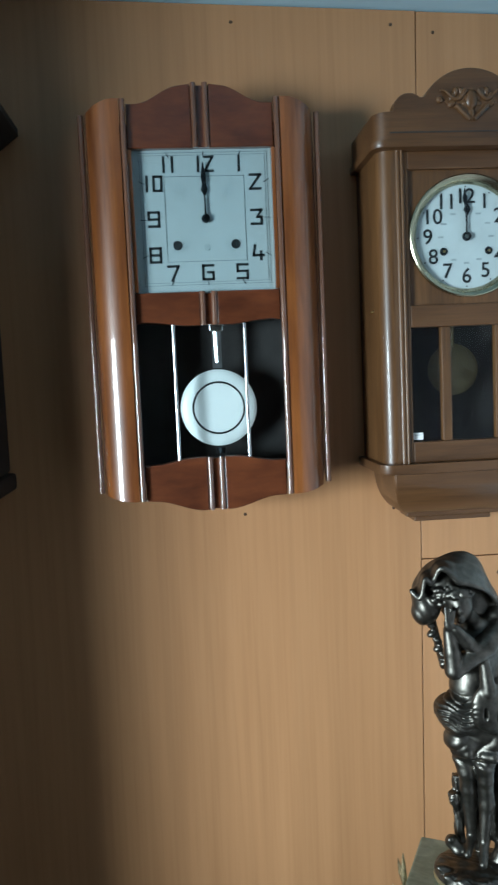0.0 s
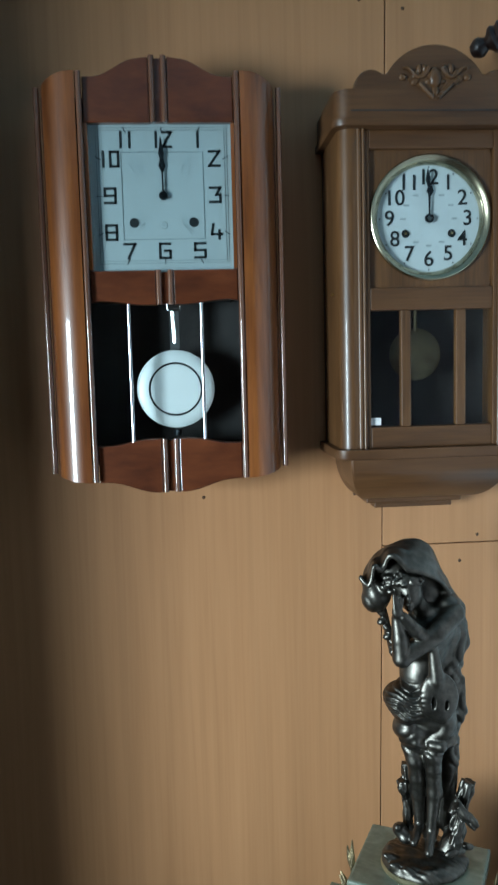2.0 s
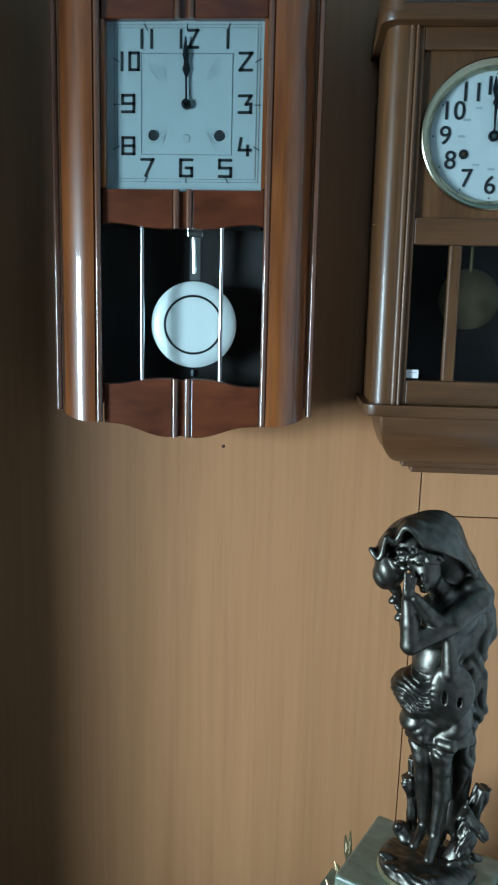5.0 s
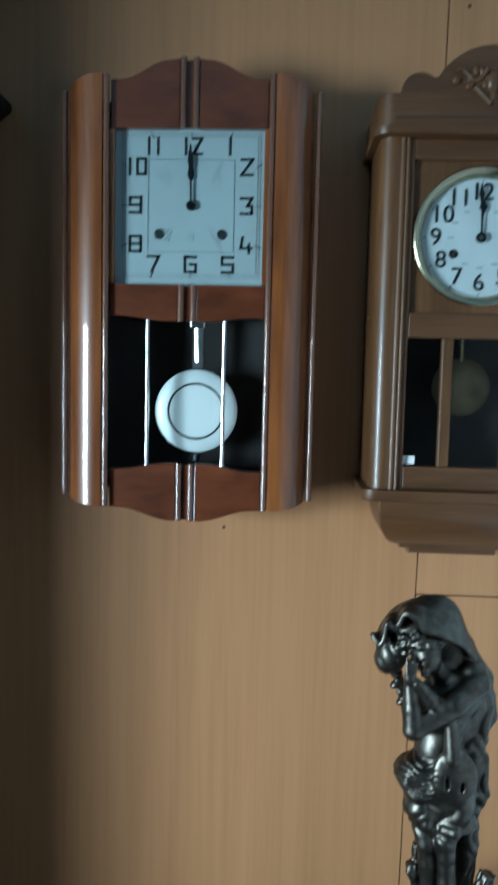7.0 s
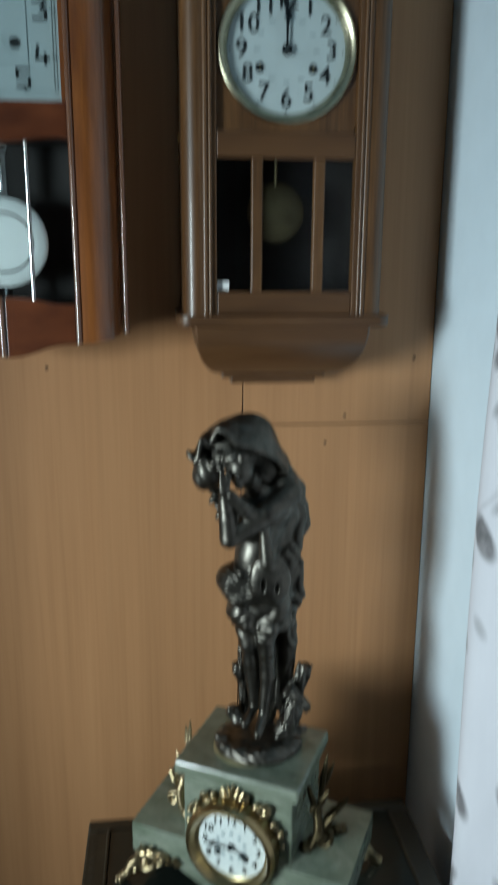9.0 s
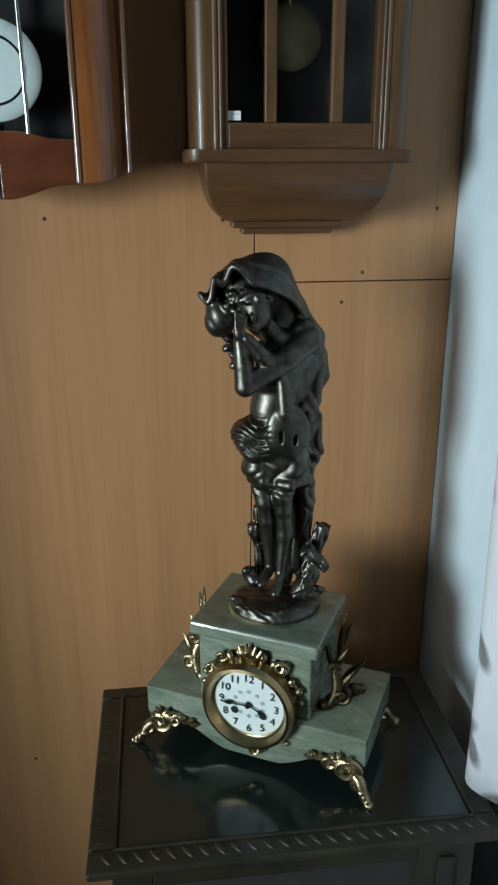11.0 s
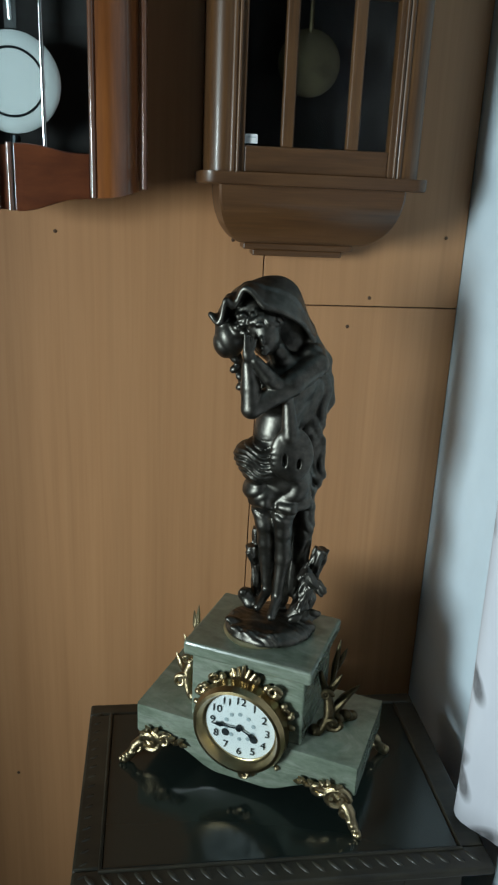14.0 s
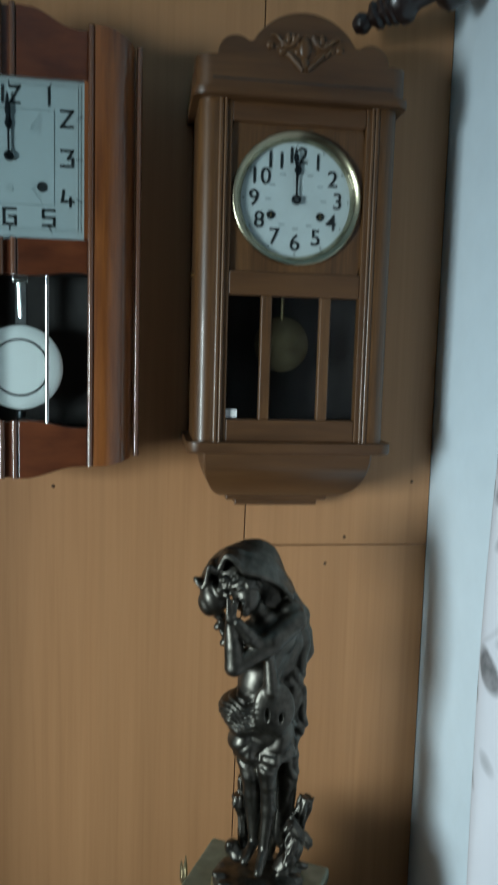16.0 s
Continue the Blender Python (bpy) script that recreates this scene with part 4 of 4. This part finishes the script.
        for k in range(6):
            ball(bm, S(0.100 + 0.008 * k, -0.036 + 0.012 * k, 0.105 + 0.005 * math.sin(k * 2.2)), 0.0115, (1, 0.8, 0.75), (k * 30, 0, k * 50), 2)
        # the right mount gets a darker gilt than the left
        P("shoulder_mount", bm, M_GILT_DARK if sx > 0 else M_GILT, lab="gilt cast foliage", sm=True)
    P("statue_socle", lathe(bm_new(), [(0, 0.230), (0.052, 0.230), (0.0535, 0.2325), (0.050, 0.236), (0, 0.236)], pose(-0.008, -0.006, 0), 48), M_BRASS_DULL, lab="pale brass disc", sm=True)


M_GILT_SMOOTH = plain("polished_gilt", (0.38, 0.29, 0.15), 0.28, 1.0, vary=0.15, scale=50, bump=0.08)
M_BRASS_DULL = plain("dull_pale_brass", (0.35, 0.31, 0.18), 0.4, 0.8, vary=0.2)
mantel_clock()


# ---- bronze figure on the mantel clock ----
class Form:
    """A modelled solid: rounded pieces blended into one skin on a fine grid."""

    def __init__(self, lo, hi, step):
        self.lo, self.step = np.array(lo), step
        n = np.ceil((np.array(hi) - self.lo) / step).astype(int)
        ax = [(self.lo[i] + step * np.arange(n[i])).astype(np.float32) for i in range(3)]
        self.x, self.y, self.z = np.meshgrid(*ax, indexing="ij")
        self.d = np.full(self.x.shape, 1.0, np.float32)

    def blend(self, d, k, region):
        old = self.d[region]
        h = np.maximum(k - np.abs(old - d), 0) / k
        self.d[region] = np.minimum(old, d) - h * h * k * 0.25

    def near(self, lo, hi):
        a = np.clip(np.floor((np.array(lo) - self.lo) / self.step).astype(int), 0, np.array(self.d.shape) - 1)
        b = np.clip(np.ceil((np.array(hi) - self.lo) / self.step).astype(int) + 1, 1, np.array(self.d.shape))
        return tuple(slice(i, j) for i, j in zip(a, b))

    def cone(self, a, b, ra, rb, k=0.005):
        a, b = np.array(a), np.array(b)
        m = max(ra, rb) + 0.016
        g = self.near(np.minimum(a, b) - m, np.maximum(a, b) + m)
        d = b - a
        px, py, pz = self.x[g] - a[0], self.y[g] - a[1], self.z[g] - a[2]
        t = np.clip((px * d[0] + py * d[1] + pz * d[2]) / max(float(d @ d), 1e-9), 0, 1)
        dist = np.sqrt((px - t * d[0]) ** 2 + (py - t * d[1]) ** 2 + (pz - t * d[2]) ** 2) - (ra + (rb - ra) * t)
        self.blend(dist, k, g)

    def egg(self, c, r, tilt=0.0, k=0.006):
        m = max(r) + 0.016
        g = self.near(np.array(c) - m, np.array(c) + m)
        px, py, pz = self.x[g] - c[0], self.y[g] - c[1], self.z[g] - c[2]
        s, co = math.sin(radians(tilt)), math.cos(radians(tilt))
        qx, qz = px * co - pz * s, px * s + pz * co
        k0 = np.sqrt((qx / r[0]) ** 2 + (py / r[1]) ** 2 + (qz / r[2]) ** 2)
        k1 = np.sqrt((qx / r[0] ** 2) ** 2 + (py / r[1] ** 2) ** 2 + (qz / r[2] ** 2) ** 2)
        self.blend(k0 * (k0 - 1) / np.maximum(k1, 1e-6), k, g)

    def log(self, a, b, r):
        """A sawn branch with rough bark and flat ends."""
        a, b = np.array(a), np.array(b)
        g = self.near(np.minimum(a, b) - r - 0.012, np.maximum(a, b) + r + 0.012)
        length = float(np.linalg.norm(b - a))
        d = (b - a) / length
        px, py, pz = self.x[g] - a[0], self.y[g] - a[1], self.z[g] - a[2]
        t = px * d[0] + py * d[1] + pz * d[2]
        qx, qy, qz = px - t * d[0], py - t * d[1], pz - t * d[2]
        turn = np.arctan2(qy, qx + qz * 0.6)
        side = np.sqrt(qx ** 2 + qy ** 2 + qz ** 2) - r * (1 + 0.12 * np.sin(5 * turn + 160 * t) + 0.08 * np.sin(9 * turn - 90 * t))
        self.blend(np.maximum(side, np.abs(t - length / 2) - length / 2), 0.0022, g)

    def carve(self, c, r, k=0.002):
        """Hollow out an egg."""
        g = self.near(np.array(c) - max(r) - 0.01, np.array(c) + max(r) + 0.01)
        px, py, pz = self.x[g] - c[0], self.y[g] - c[1], self.z[g] - c[2]
        k0 = np.sqrt((px / r[0]) ** 2 + (py / r[1]) ** 2 + (pz / r[2]) ** 2)
        self.d[g] = np.maximum(self.d[g], (1 - k0) * min(r))

    def folds(self, lo, hi, amount, wave):
        """Ripple the skin inside a soft box; wave gives the phase from x, y, z."""
        g = self.near(np.array(lo) - 0.012, np.array(hi) + 0.012)
        p = (self.x[g], self.y[g], self.z[g])
        w = 1.0
        for q, a, b in zip(p, lo, hi):
            w = w * np.clip((q - a) / 0.012 + 0.5, 0, 1) * np.clip((b - q) / 0.012 + 0.5, 0, 1)
        s = np.sin(wave(*p))
        self.d[g] += (amount * w * (1 - 1.6 * np.abs(s) ** 0.8 + 0.3)).astype(np.float32)

    def mesh(self, name):
        d = self.d
        ins = d < 0
        n = d.shape
        total, count = np.zeros((*(k - 1 for k in n), 3), np.float32), np.zeros(tuple(k - 1 for k in n), np.float32)
        cell = lambda a, o: a[tuple(slice(o[i], n[i] - 1 + o[i]) for i in range(3))]
        for axis in range(3):
            u, v = [i for i in range(3) if i != axis]
            for p in (0, 1):
                for q in (0, 1):
                    o0 = [0, 0, 0]
                    o0[u], o0[v] = p, q
                    o1 = list(o0)
                    o1[axis] = 1
                    a, b = cell(d, o0), cell(d, o1)
                    cross = (a < 0) != (b < 0)
                    t = np.where(cross, a / np.where(cross, a - b, 1), 0)
                    pt = np.zeros((*a.shape, 3), np.float32)
                    pt[..., axis], pt[..., u], pt[..., v] = t, p, q
                    total += pt * cross[..., None]
                    count += cross
        used = count > 0
        index = np.full(used.shape, -1, int)
        index[used] = np.arange(used.sum())
        base = np.argwhere(used)
        co = self.lo + self.step * (base + total[used] / count[used][:, None])
        quads = []
        for axis in range(3):
            u, v = [(1, 2), (2, 0), (0, 1)][axis]
            sl0, sl1 = [slice(1, -1)] * 3, [slice(1, -1)] * 3
            sl0[axis], sl1[axis] = slice(0, -1), slice(1, None)
            a, b = ins[tuple(sl0)], ins[tuple(sl1)]
            e = np.argwhere(a != b)
            flip = a[tuple(e.T)]
            off = np.array([1, 1, 1])
            off[axis] = 0
            e = e + off
            du, dv = np.zeros(3, int), np.zeros(3, int)
            du[u], dv[v] = 1, 1
            q = np.stack([index[tuple((e - s).T)] for s in (du + dv, dv, 0 * du, du)], 1)
            quads.append(np.where(flip[:, None], q, q[:, ::-1]))
        me = bpy.data.meshes.new(name)
        me.from_pydata(co.tolist(), [], np.concatenate(quads).tolist())
        me.polygons.foreach_set("use_smooth", [True] * len(me.polygons))
        return me


def bronze_statue():
    f = Form((-0.125, -0.085, -0.003), (0.115, 0.080, 0.535), 0.0018)
    f.egg((-0.0010, -0.0020, 0.0002), (0.0680, 0.0620, 0.0160), 0, 0.006)  # mound
    f.egg((0.0016, -0.0100, -0.0015), (0.0560, 0.0500, 0.0130), 0, 0.008)
    f.egg((-0.0585, -0.0100, 0.0136), (0.0130, 0.0080, 0.0060), 20, 0.007)
    f.egg((-0.0531, -0.0280, 0.0092), (0.0130, 0.0080, 0.0060), 20, 0.007)
    f.egg((-0.0349, -0.0400, 0.0071), (0.0130, 0.0080, 0.0060), 20, 0.007)
    f.egg((-0.0116, -0.0500, 0.0076), (0.0130, 0.0080, 0.0060), -25, 0.007)
    f.egg((0.0204, -0.0420, 0.0083), (0.0130, 0.0080, 0.0060), 20, 0.007)
    f.egg((0.0520, -0.0200, 0.0063), (0.0130, 0.0080, 0.0060), 20, 0.007)
    f.egg((0.0633, 0.0100, 0.0060), (0.0130, 0.0080, 0.0060), 20, 0.007)
    f.egg((-0.0433, 0.0200, 0.0070), (0.0130, 0.0080, 0.0060), 20, 0.007)
    f.egg((0.0562, 0.0300, 0.0014), (0.0130, 0.0080, 0.0060), -25, 0.007)
    f.cone((-0.0225, 0.0000, 0.2060), (-0.0168, -0.0080, 0.1712), 0.0192, 0.0143, 0.005)  # near leg
    f.cone((-0.0168, -0.0080, 0.1712), (-0.0139, -0.0040, 0.1398), 0.0134, 0.0118, 0.005)
    f.cone((-0.0139, -0.0040, 0.1398), (-0.0098, 0.0020, 0.1114), 0.0118, 0.0119, 0.005)
    f.cone((-0.0098, 0.0020, 0.1114), (-0.0079, 0.0020, 0.0570), 0.0115, 0.0072, 0.005)
    f.cone((-0.0081, 0.0000, 0.0551), (-0.0249, -0.0260, 0.0445), 0.0078, 0.0062, 0.004)
    f.cone((0.0146, -0.0120, 0.2157), (0.0053, -0.0260, 0.1884), 0.0204, 0.0149, 0.005)  # far leg
    f.cone((0.0053, -0.0260, 0.1884), (0.0068, -0.0260, 0.1651), 0.0139, 0.0122, 0.005)
    f.cone((0.0076, -0.0220, 0.1582), (0.0108, -0.0180, 0.1213), 0.0120, 0.0122, 0.005)
    f.cone((0.0108, -0.0180, 0.1213), (0.0049, -0.0200, 0.0593), 0.0118, 0.0072, 0.005)
    f.cone((0.0050, -0.0200, 0.0564), (-0.0073, -0.0460, 0.0391), 0.0078, 0.0067, 0.004)
    f.cone((0.0390, 0.0120, 0.2109), (0.0451, 0.0120, 0.1575), 0.0200, 0.0150, 0.008)  # cloth behind the legs
    f.cone((0.0451, 0.0120, 0.1575), (0.0408, 0.0140, 0.0455), 0.0140, 0.0120, 0.006)
    f.cone((0.0135, 0.0260, 0.1907), (0.0174, 0.0260, 0.0289), 0.0200, 0.0140, 0.008)
    f.cone((0.0017, 0.0000, 0.2538), (-0.0064, 0.0000, 0.3087), 0.0400, 0.0290, 0.012)  # hips and waist
    f.cone((-0.0064, 0.0000, 0.3087), (0.0054, 0.0040, 0.3648), 0.0290, 0.0360, 0.012)
    f.egg((0.0214, 0.0040, 0.3905), (0.0440, 0.0280, 0.0260), 14, 0.010)  # shoulders
    f.cone((0.0313, 0.0120, 0.3887), (0.0398, 0.0140, 0.3272), 0.0280, 0.0240, 0.010)  # draped side
    f.cone((0.0398, 0.0140, 0.3272), (0.0408, 0.0100, 0.2503), 0.0240, 0.0240, 0.010)
    f.cone((0.0593, 0.0080, 0.3828), (0.0633, 0.0080, 0.3509), 0.0120, 0.0120, 0.005)
    f.cone((0.0633, 0.0080, 0.3509), (0.0540, 0.0000, 0.3294), 0.0110, 0.0090, 0.004)
    f.cone((0.0545, 0.0000, 0.2952), (0.0569, -0.0020, 0.2452), 0.0100, 0.0110, 0.005)
    f.cone((0.0569, -0.0020, 0.2452), (0.0466, -0.0040, 0.2077), 0.0110, 0.0080, 0.005)
    f.cone((0.0457, 0.0000, 0.2060), (0.0480, 0.0060, 0.1698), 0.0100, 0.0080, 0.005)
    f.egg((-0.0172, -0.0120, 0.3740), (0.0260, 0.0260, 0.0360), 0, 0.008)  # chest
    f.egg((-0.0030, -0.0300, 0.3584), (0.0140, 0.0100, 0.0130), 0, 0.008)
    f.cone((0.000, -0.012, 0.405), (-0.022, -0.028, 0.436), 0.0145, 0.0130, 0.006)  # neck
    f.egg((-0.034, -0.034, 0.451), (0.0200, 0.0230, 0.0270), -10, 0.003)  # head
    f.egg((-0.0415, -0.0575, 0.4465), (0.0024, 0.0045, 0.0062), -10, 0.002)
    f.egg((-0.0385, -0.0535, 0.4365), (0.0052, 0.0036, 0.0024), 0, 0.0015)
    f.egg((-0.0370, -0.0495, 0.4300), (0.0062, 0.0060, 0.0055), 0, 0.004)
    rnd = random.Random(11)
    f.egg((-0.036, -0.030, 0.464), (0.0235, 0.0225, 0.0190), -8, 0.003)
    for k in range(60):  # curls over the brow and temples
        a, up = radians(rnd.uniform(-95, 80)), rnd.uniform(0.30, 1.0)
        r = math.sqrt(1 - 0.75 * up * up)
        f.egg((-0.036 + 0.0235 * r * math.sin(a), -0.031 - 0.0225 * r * math.cos(a), 0.460 + 0.0195 * up), (rnd.uniform(0.0040, 0.0062), 0.0048, rnd.uniform(0.0030, 0.0042)), rnd.uniform(-60, 60), 0.0012)
    for k in range(16):  # blossoms beside the cheek
        f.egg((rnd.uniform(-0.074, -0.058), rnd.uniform(-0.038, -0.026), rnd.uniform(0.450, 0.476)), (0.0062, 0.0052, 0.0042), rnd.uniform(-70, 70), 0.0012)
    # hood: a sheet from its waved brim back over the crown
    brim = ((-0.106, -0.030, 0.475), (-0.095, -0.041, 0.465), (-0.088, -0.043, 0.494), (-0.077, -0.041, 0.487), (-0.066, -0.045, 0.509), (-0.055, -0.049, 0.506), (-0.042, -0.051, 0.491), (-0.034, -0.051, 0.488), (-0.016, -0.049, 0.482), (0.001, -0.043, 0.474), (0.020, -0.030, 0.459), (0.034, -0.020, 0.440))
    crown = ((-0.086, 0.004, 0.458), (-0.082, 0.004, 0.474), (-0.075, 0.004, 0.489), (-0.066, 0.004, 0.499), (-0.055, 0.004, 0.506), (-0.042, 0.004, 0.511), (-0.030, 0.004, 0.515), (-0.020, 0.004, 0.516), (-0.008, 0.004, 0.515), (0.006, 0.004, 0.505), (0.017, 0.004, 0.482), (0.030, 0.004, 0.452))
    def along(curve, t):
        """A smooth line through the points of a curve."""
        j = min(int(t), len(curve) - 2)
        u = t - j
        p = [Vector(curve[min(max(j + k, 0), len(curve) - 1)]) for k in (-1, 0, 1, 2)]
        return 0.5 * (2 * p[1] + (p[2] - p[0]) * u + (2 * p[0] - 5 * p[1] + 4 * p[2] - p[3]) * u * u + (3 * p[1] - p[0] - 3 * p[2] + p[3]) * u ** 3)

    for k in range(12 * (len(brim) - 1) + 1):
        a, b = along(brim, k / 12), along(crown, k / 12)
        b.z -= 0.004
        mid = a.lerp(b, 0.55) + Vector((0, 0, 0.003))
        f.cone(a, mid, 0.0021, 0.0032, 0.004)
        f.cone(mid, b, 0.0032, 0.0060, 0.006)
    f.egg((-0.014, 0.020, 0.456), (0.0360, 0.0240, 0.0500), 8, 0.010)
    f.egg((0.010, 0.018, 0.434), (0.0300, 0.0240, 0.0400), 16, 0.010)
    f.egg((0.006, 0.022, 0.425), (0.0340, 0.0240, 0.0300), 0, 0.010)
    f.egg((-0.052, -0.014, 0.484), (0.0250, 0.0220, 0.0150), -10, 0.006)
    f.egg((-0.052, 0.012, 0.474), (0.0300, 0.0140, 0.0260), -14, 0.010)
    f.cone((0.028, 0.006, 0.450), (0.050, 0.002, 0.408), 0.0100, 0.0150, 0.008)  # fall over the shoulder
    f.cone((0.050, 0.002, 0.408), (0.053, 0.004, 0.365), 0.0150, 0.0130, 0.006)
    f.cone((0.053, 0.004, 0.365), (0.050, 0.004, 0.322), 0.0130, 0.0120, 0.006)
    f.egg((-0.077, -0.010, 0.442), (0.0225, 0.0230, 0.0290), 14, 0.008)  # gathered cloth
    f.egg((-0.074, 0.004, 0.463), (0.0200, 0.0160, 0.0240), 0, 0.006)
    f.cone((-0.066, -0.006, 0.415), (-0.050, -0.006, 0.345), 0.0060, 0.0060, 0.003)
    for k in range(6):  # braid hanging below it
        f.egg((-0.072 + 0.0046 * k + 0.002 * (-1) ** k, -0.012, 0.412 - 0.0120 * k), (0.0086, 0.0070, 0.0056), 35 * (-1) ** k, 0.003)
    f.egg((0.010, -0.014, 0.388), (0.0360, 0.0250, 0.0340), 0, 0.006)  # breast and shoulder
    f.egg((0.034, -0.010, 0.416), (0.0180, 0.0170, 0.0200), 20, 0.006)
    f.cone((0.040, -0.022, 0.410), (0.003, -0.047, 0.388), 0.0165, 0.0160, 0.004)  # crossed arm
    f.cone((0.003, -0.047, 0.388), (-0.051, -0.057, 0.357), 0.0160, 0.0138, 0.003)
    f.cone((-0.051, -0.057, 0.357), (-0.053, -0.056, 0.386), 0.0138, 0.0128, 0.002)
    f.cone((-0.053, -0.056, 0.386), (-0.058, -0.055, 0.418), 0.0128, 0.0078, 0.002)
    f.cone((-0.008, -0.047, 0.378), (-0.030, -0.058, 0.398), 0.0120, 0.0108, 0.0015)  # forearm laid against it
    f.cone((-0.030, -0.058, 0.398), (-0.049, -0.060, 0.421), 0.0108, 0.0074, 0.0015)
    f.egg((-0.0580, -0.060, 0.428), (0.0082, 0.0058, 0.0105), -12, 0.002)
    f.cone((0.020, -0.044, 0.398), (0.046, -0.030, 0.408), 0.0090, 0.0070, 0.002)
    for k in range(4):  # fingers at the cheek and on the shoulder
        f.cone((-0.0630 + 0.0032 * k, -0.062, 0.434), (-0.0630 + 0.0046 * k, -0.058, 0.455 - 0.0022 * k), 0.0027, 0.0020, 0.0008)
        f.cone((0.034, -0.040, 0.412 - 0.0052 * k), (0.052, -0.026, 0.413 - 0.0052 * k), 0.0028, 0.0022, 0.0008)
    f.egg((0.008, -0.048, 0.290), (0.0300, 0.0110, 0.0390), -6, 0.0015)  # lute
    f.cone((0.004, -0.050, 0.318), (-0.002, -0.047, 0.372), 0.0120, 0.0070, 0.004)
    f.egg((-0.0101, -0.0020, 0.2683), (0.0500, 0.0430, 0.0340), -8, 0.008)  # skirt
    f.egg((-0.0410, -0.0080, 0.2777), (0.0260, 0.0300, 0.0200), -14, 0.008)  # gathered folds
    f.egg((-0.0283, -0.0120, 0.2555), (0.0260, 0.0300, 0.0180), -12, 0.006)
    f.egg((-0.0247, -0.0080, 0.2254), (0.0270, 0.0300, 0.0240), 0, 0.006)
    f.egg((0.0202, -0.0160, 0.2361), (0.0270, 0.0320, 0.0360), 0, 0.012)
    f.egg((-0.0006, -0.0040, 0.2181), (0.0240, 0.0300, 0.0260), 0, 0.012)
    f.cone((-0.0399, -0.0140, 0.2089), (-0.0214, -0.0300, 0.2117), 0.0070, 0.0080, 0.004)
    f.cone((-0.0214, -0.0300, 0.2117), (-0.0059, -0.0300, 0.2023), 0.0080, 0.0060, 0.004)
    f.cone((-0.0002, -0.0360, 0.2085), (0.0158, -0.0420, 0.2073), 0.0070, 0.0080, 0.004)
    f.cone((0.0158, -0.0420, 0.2073), (0.0381, -0.0300, 0.2117), 0.0080, 0.0080, 0.004)
    f.log((-0.0208, 0.0160, 0.0195), (-0.0236, 0.0180, 0.1529), 0.0080)  # stumps
    f.log((-0.0321, 0.0120, 0.1272), (-0.0300, 0.0120, 0.1086), 0.0090)
    f.log((-0.0381, 0.0060, 0.1198), (-0.0265, 0.0100, 0.0971), 0.0050)
    f.egg((-0.0397, 0.0000, 0.0512), (0.0120, 0.0120, 0.0110), 0, 0.004)
    f.egg((-0.0452, -0.0080, 0.0595), (0.0060, 0.0050, 0.0060), 0, 0.002)
    f.egg((-0.0315, -0.0080, 0.0420), (0.0130, 0.0110, 0.0100), 0, 0.005)
    f.log((0.0472, 0.0000, 0.0473), (0.0714, -0.0040, 0.1265), 0.0110)
    f.log((0.0399, -0.0300, 0.1021), (0.0712, -0.0360, 0.0710), 0.0085)
    f.log((0.0543, -0.0220, 0.0845), (0.0362, -0.0320, 0.0384), 0.0070)
    f.log((0.0494, -0.0160, 0.1054), (0.0349, -0.0220, 0.0845), 0.0050)
    f.cone((0.0537, 0.0000, 0.0434), (0.0410, 0.0000, 0.0140), 0.0150, 0.0170, 0.006)
    f.egg((0.0434, -0.0300, 0.0458), (0.0100, 0.0050, 0.0070), 30, 0.003)  # leaves at the feet
    f.egg((0.0279, -0.0450, 0.0347), (0.0110, 0.0050, 0.0060), -20, 0.003)
    f.egg((0.0638, -0.0200, 0.0277), (0.0100, 0.0060, 0.0060), 15, 0.003)
    # the two holes of the lute
    for x, z, y, h in ((-0.003, 0.284, -0.063, 0.0115), (0.017, 0.279, -0.063, 0.009)):
        f.carve((x, y, z), (0.0036, 0.0145, h))
    # folds of the cloth
    f.folds((-0.085, -0.07, 0.248), (-0.020, 0.06, 0.302), 0.0028, lambda x, y, z: 380 * z + 90 * x + 2.0 * np.sin(70 * x + 65 * y) + 1.2 * np.sin(150 * x))
    f.folds((-0.060, -0.07, 0.186), (0.070, 0.06, 0.246), 0.0020, lambda x, y, z: 95 * x + 70 * z + 2.5 * np.sin(70 * z))
    f.folds((0.000, -0.03, 0.285), (0.090, 0.06, 0.345), 0.0012, lambda x, y, z: 130 * x - 40 * z + 2 * np.sin(50 * z))
    f.folds((0.040, -0.07, 0.150), (0.095, 0.06, 0.400), 0.0018, lambda x, y, z: 140 * x + 120 * y + 45 * z + 1.5 * np.sin(80 * z))
    f.folds((-0.110, -0.035, 0.405), (-0.066, 0.06, 0.462), 0.0012, lambda x, y, z: 120 * x + 90 * z)
    f.folds((0.030, -0.07, 0.030), (0.110, 0.06, 0.135), 0.0020, lambda x, y, z: 150 * x - 60 * z + 100 * y)
    f.folds((-0.060, -0.07, -0.01), (0.080, 0.07, 0.022), 0.0014, lambda x, y, z: 120 * x + 3 * np.sin(90 * y + 60 * x) + 110 * y)
    ob = new("statue", f.mesh("statue"))
    ob.data.materials.append(M_BRONZE)
    ob.location = (0.436, 1.243, 0.966)
    return tagged(ob, "dark bronze statue of a draped figure standing on the onyx clock", "statue")


bronze_statue()
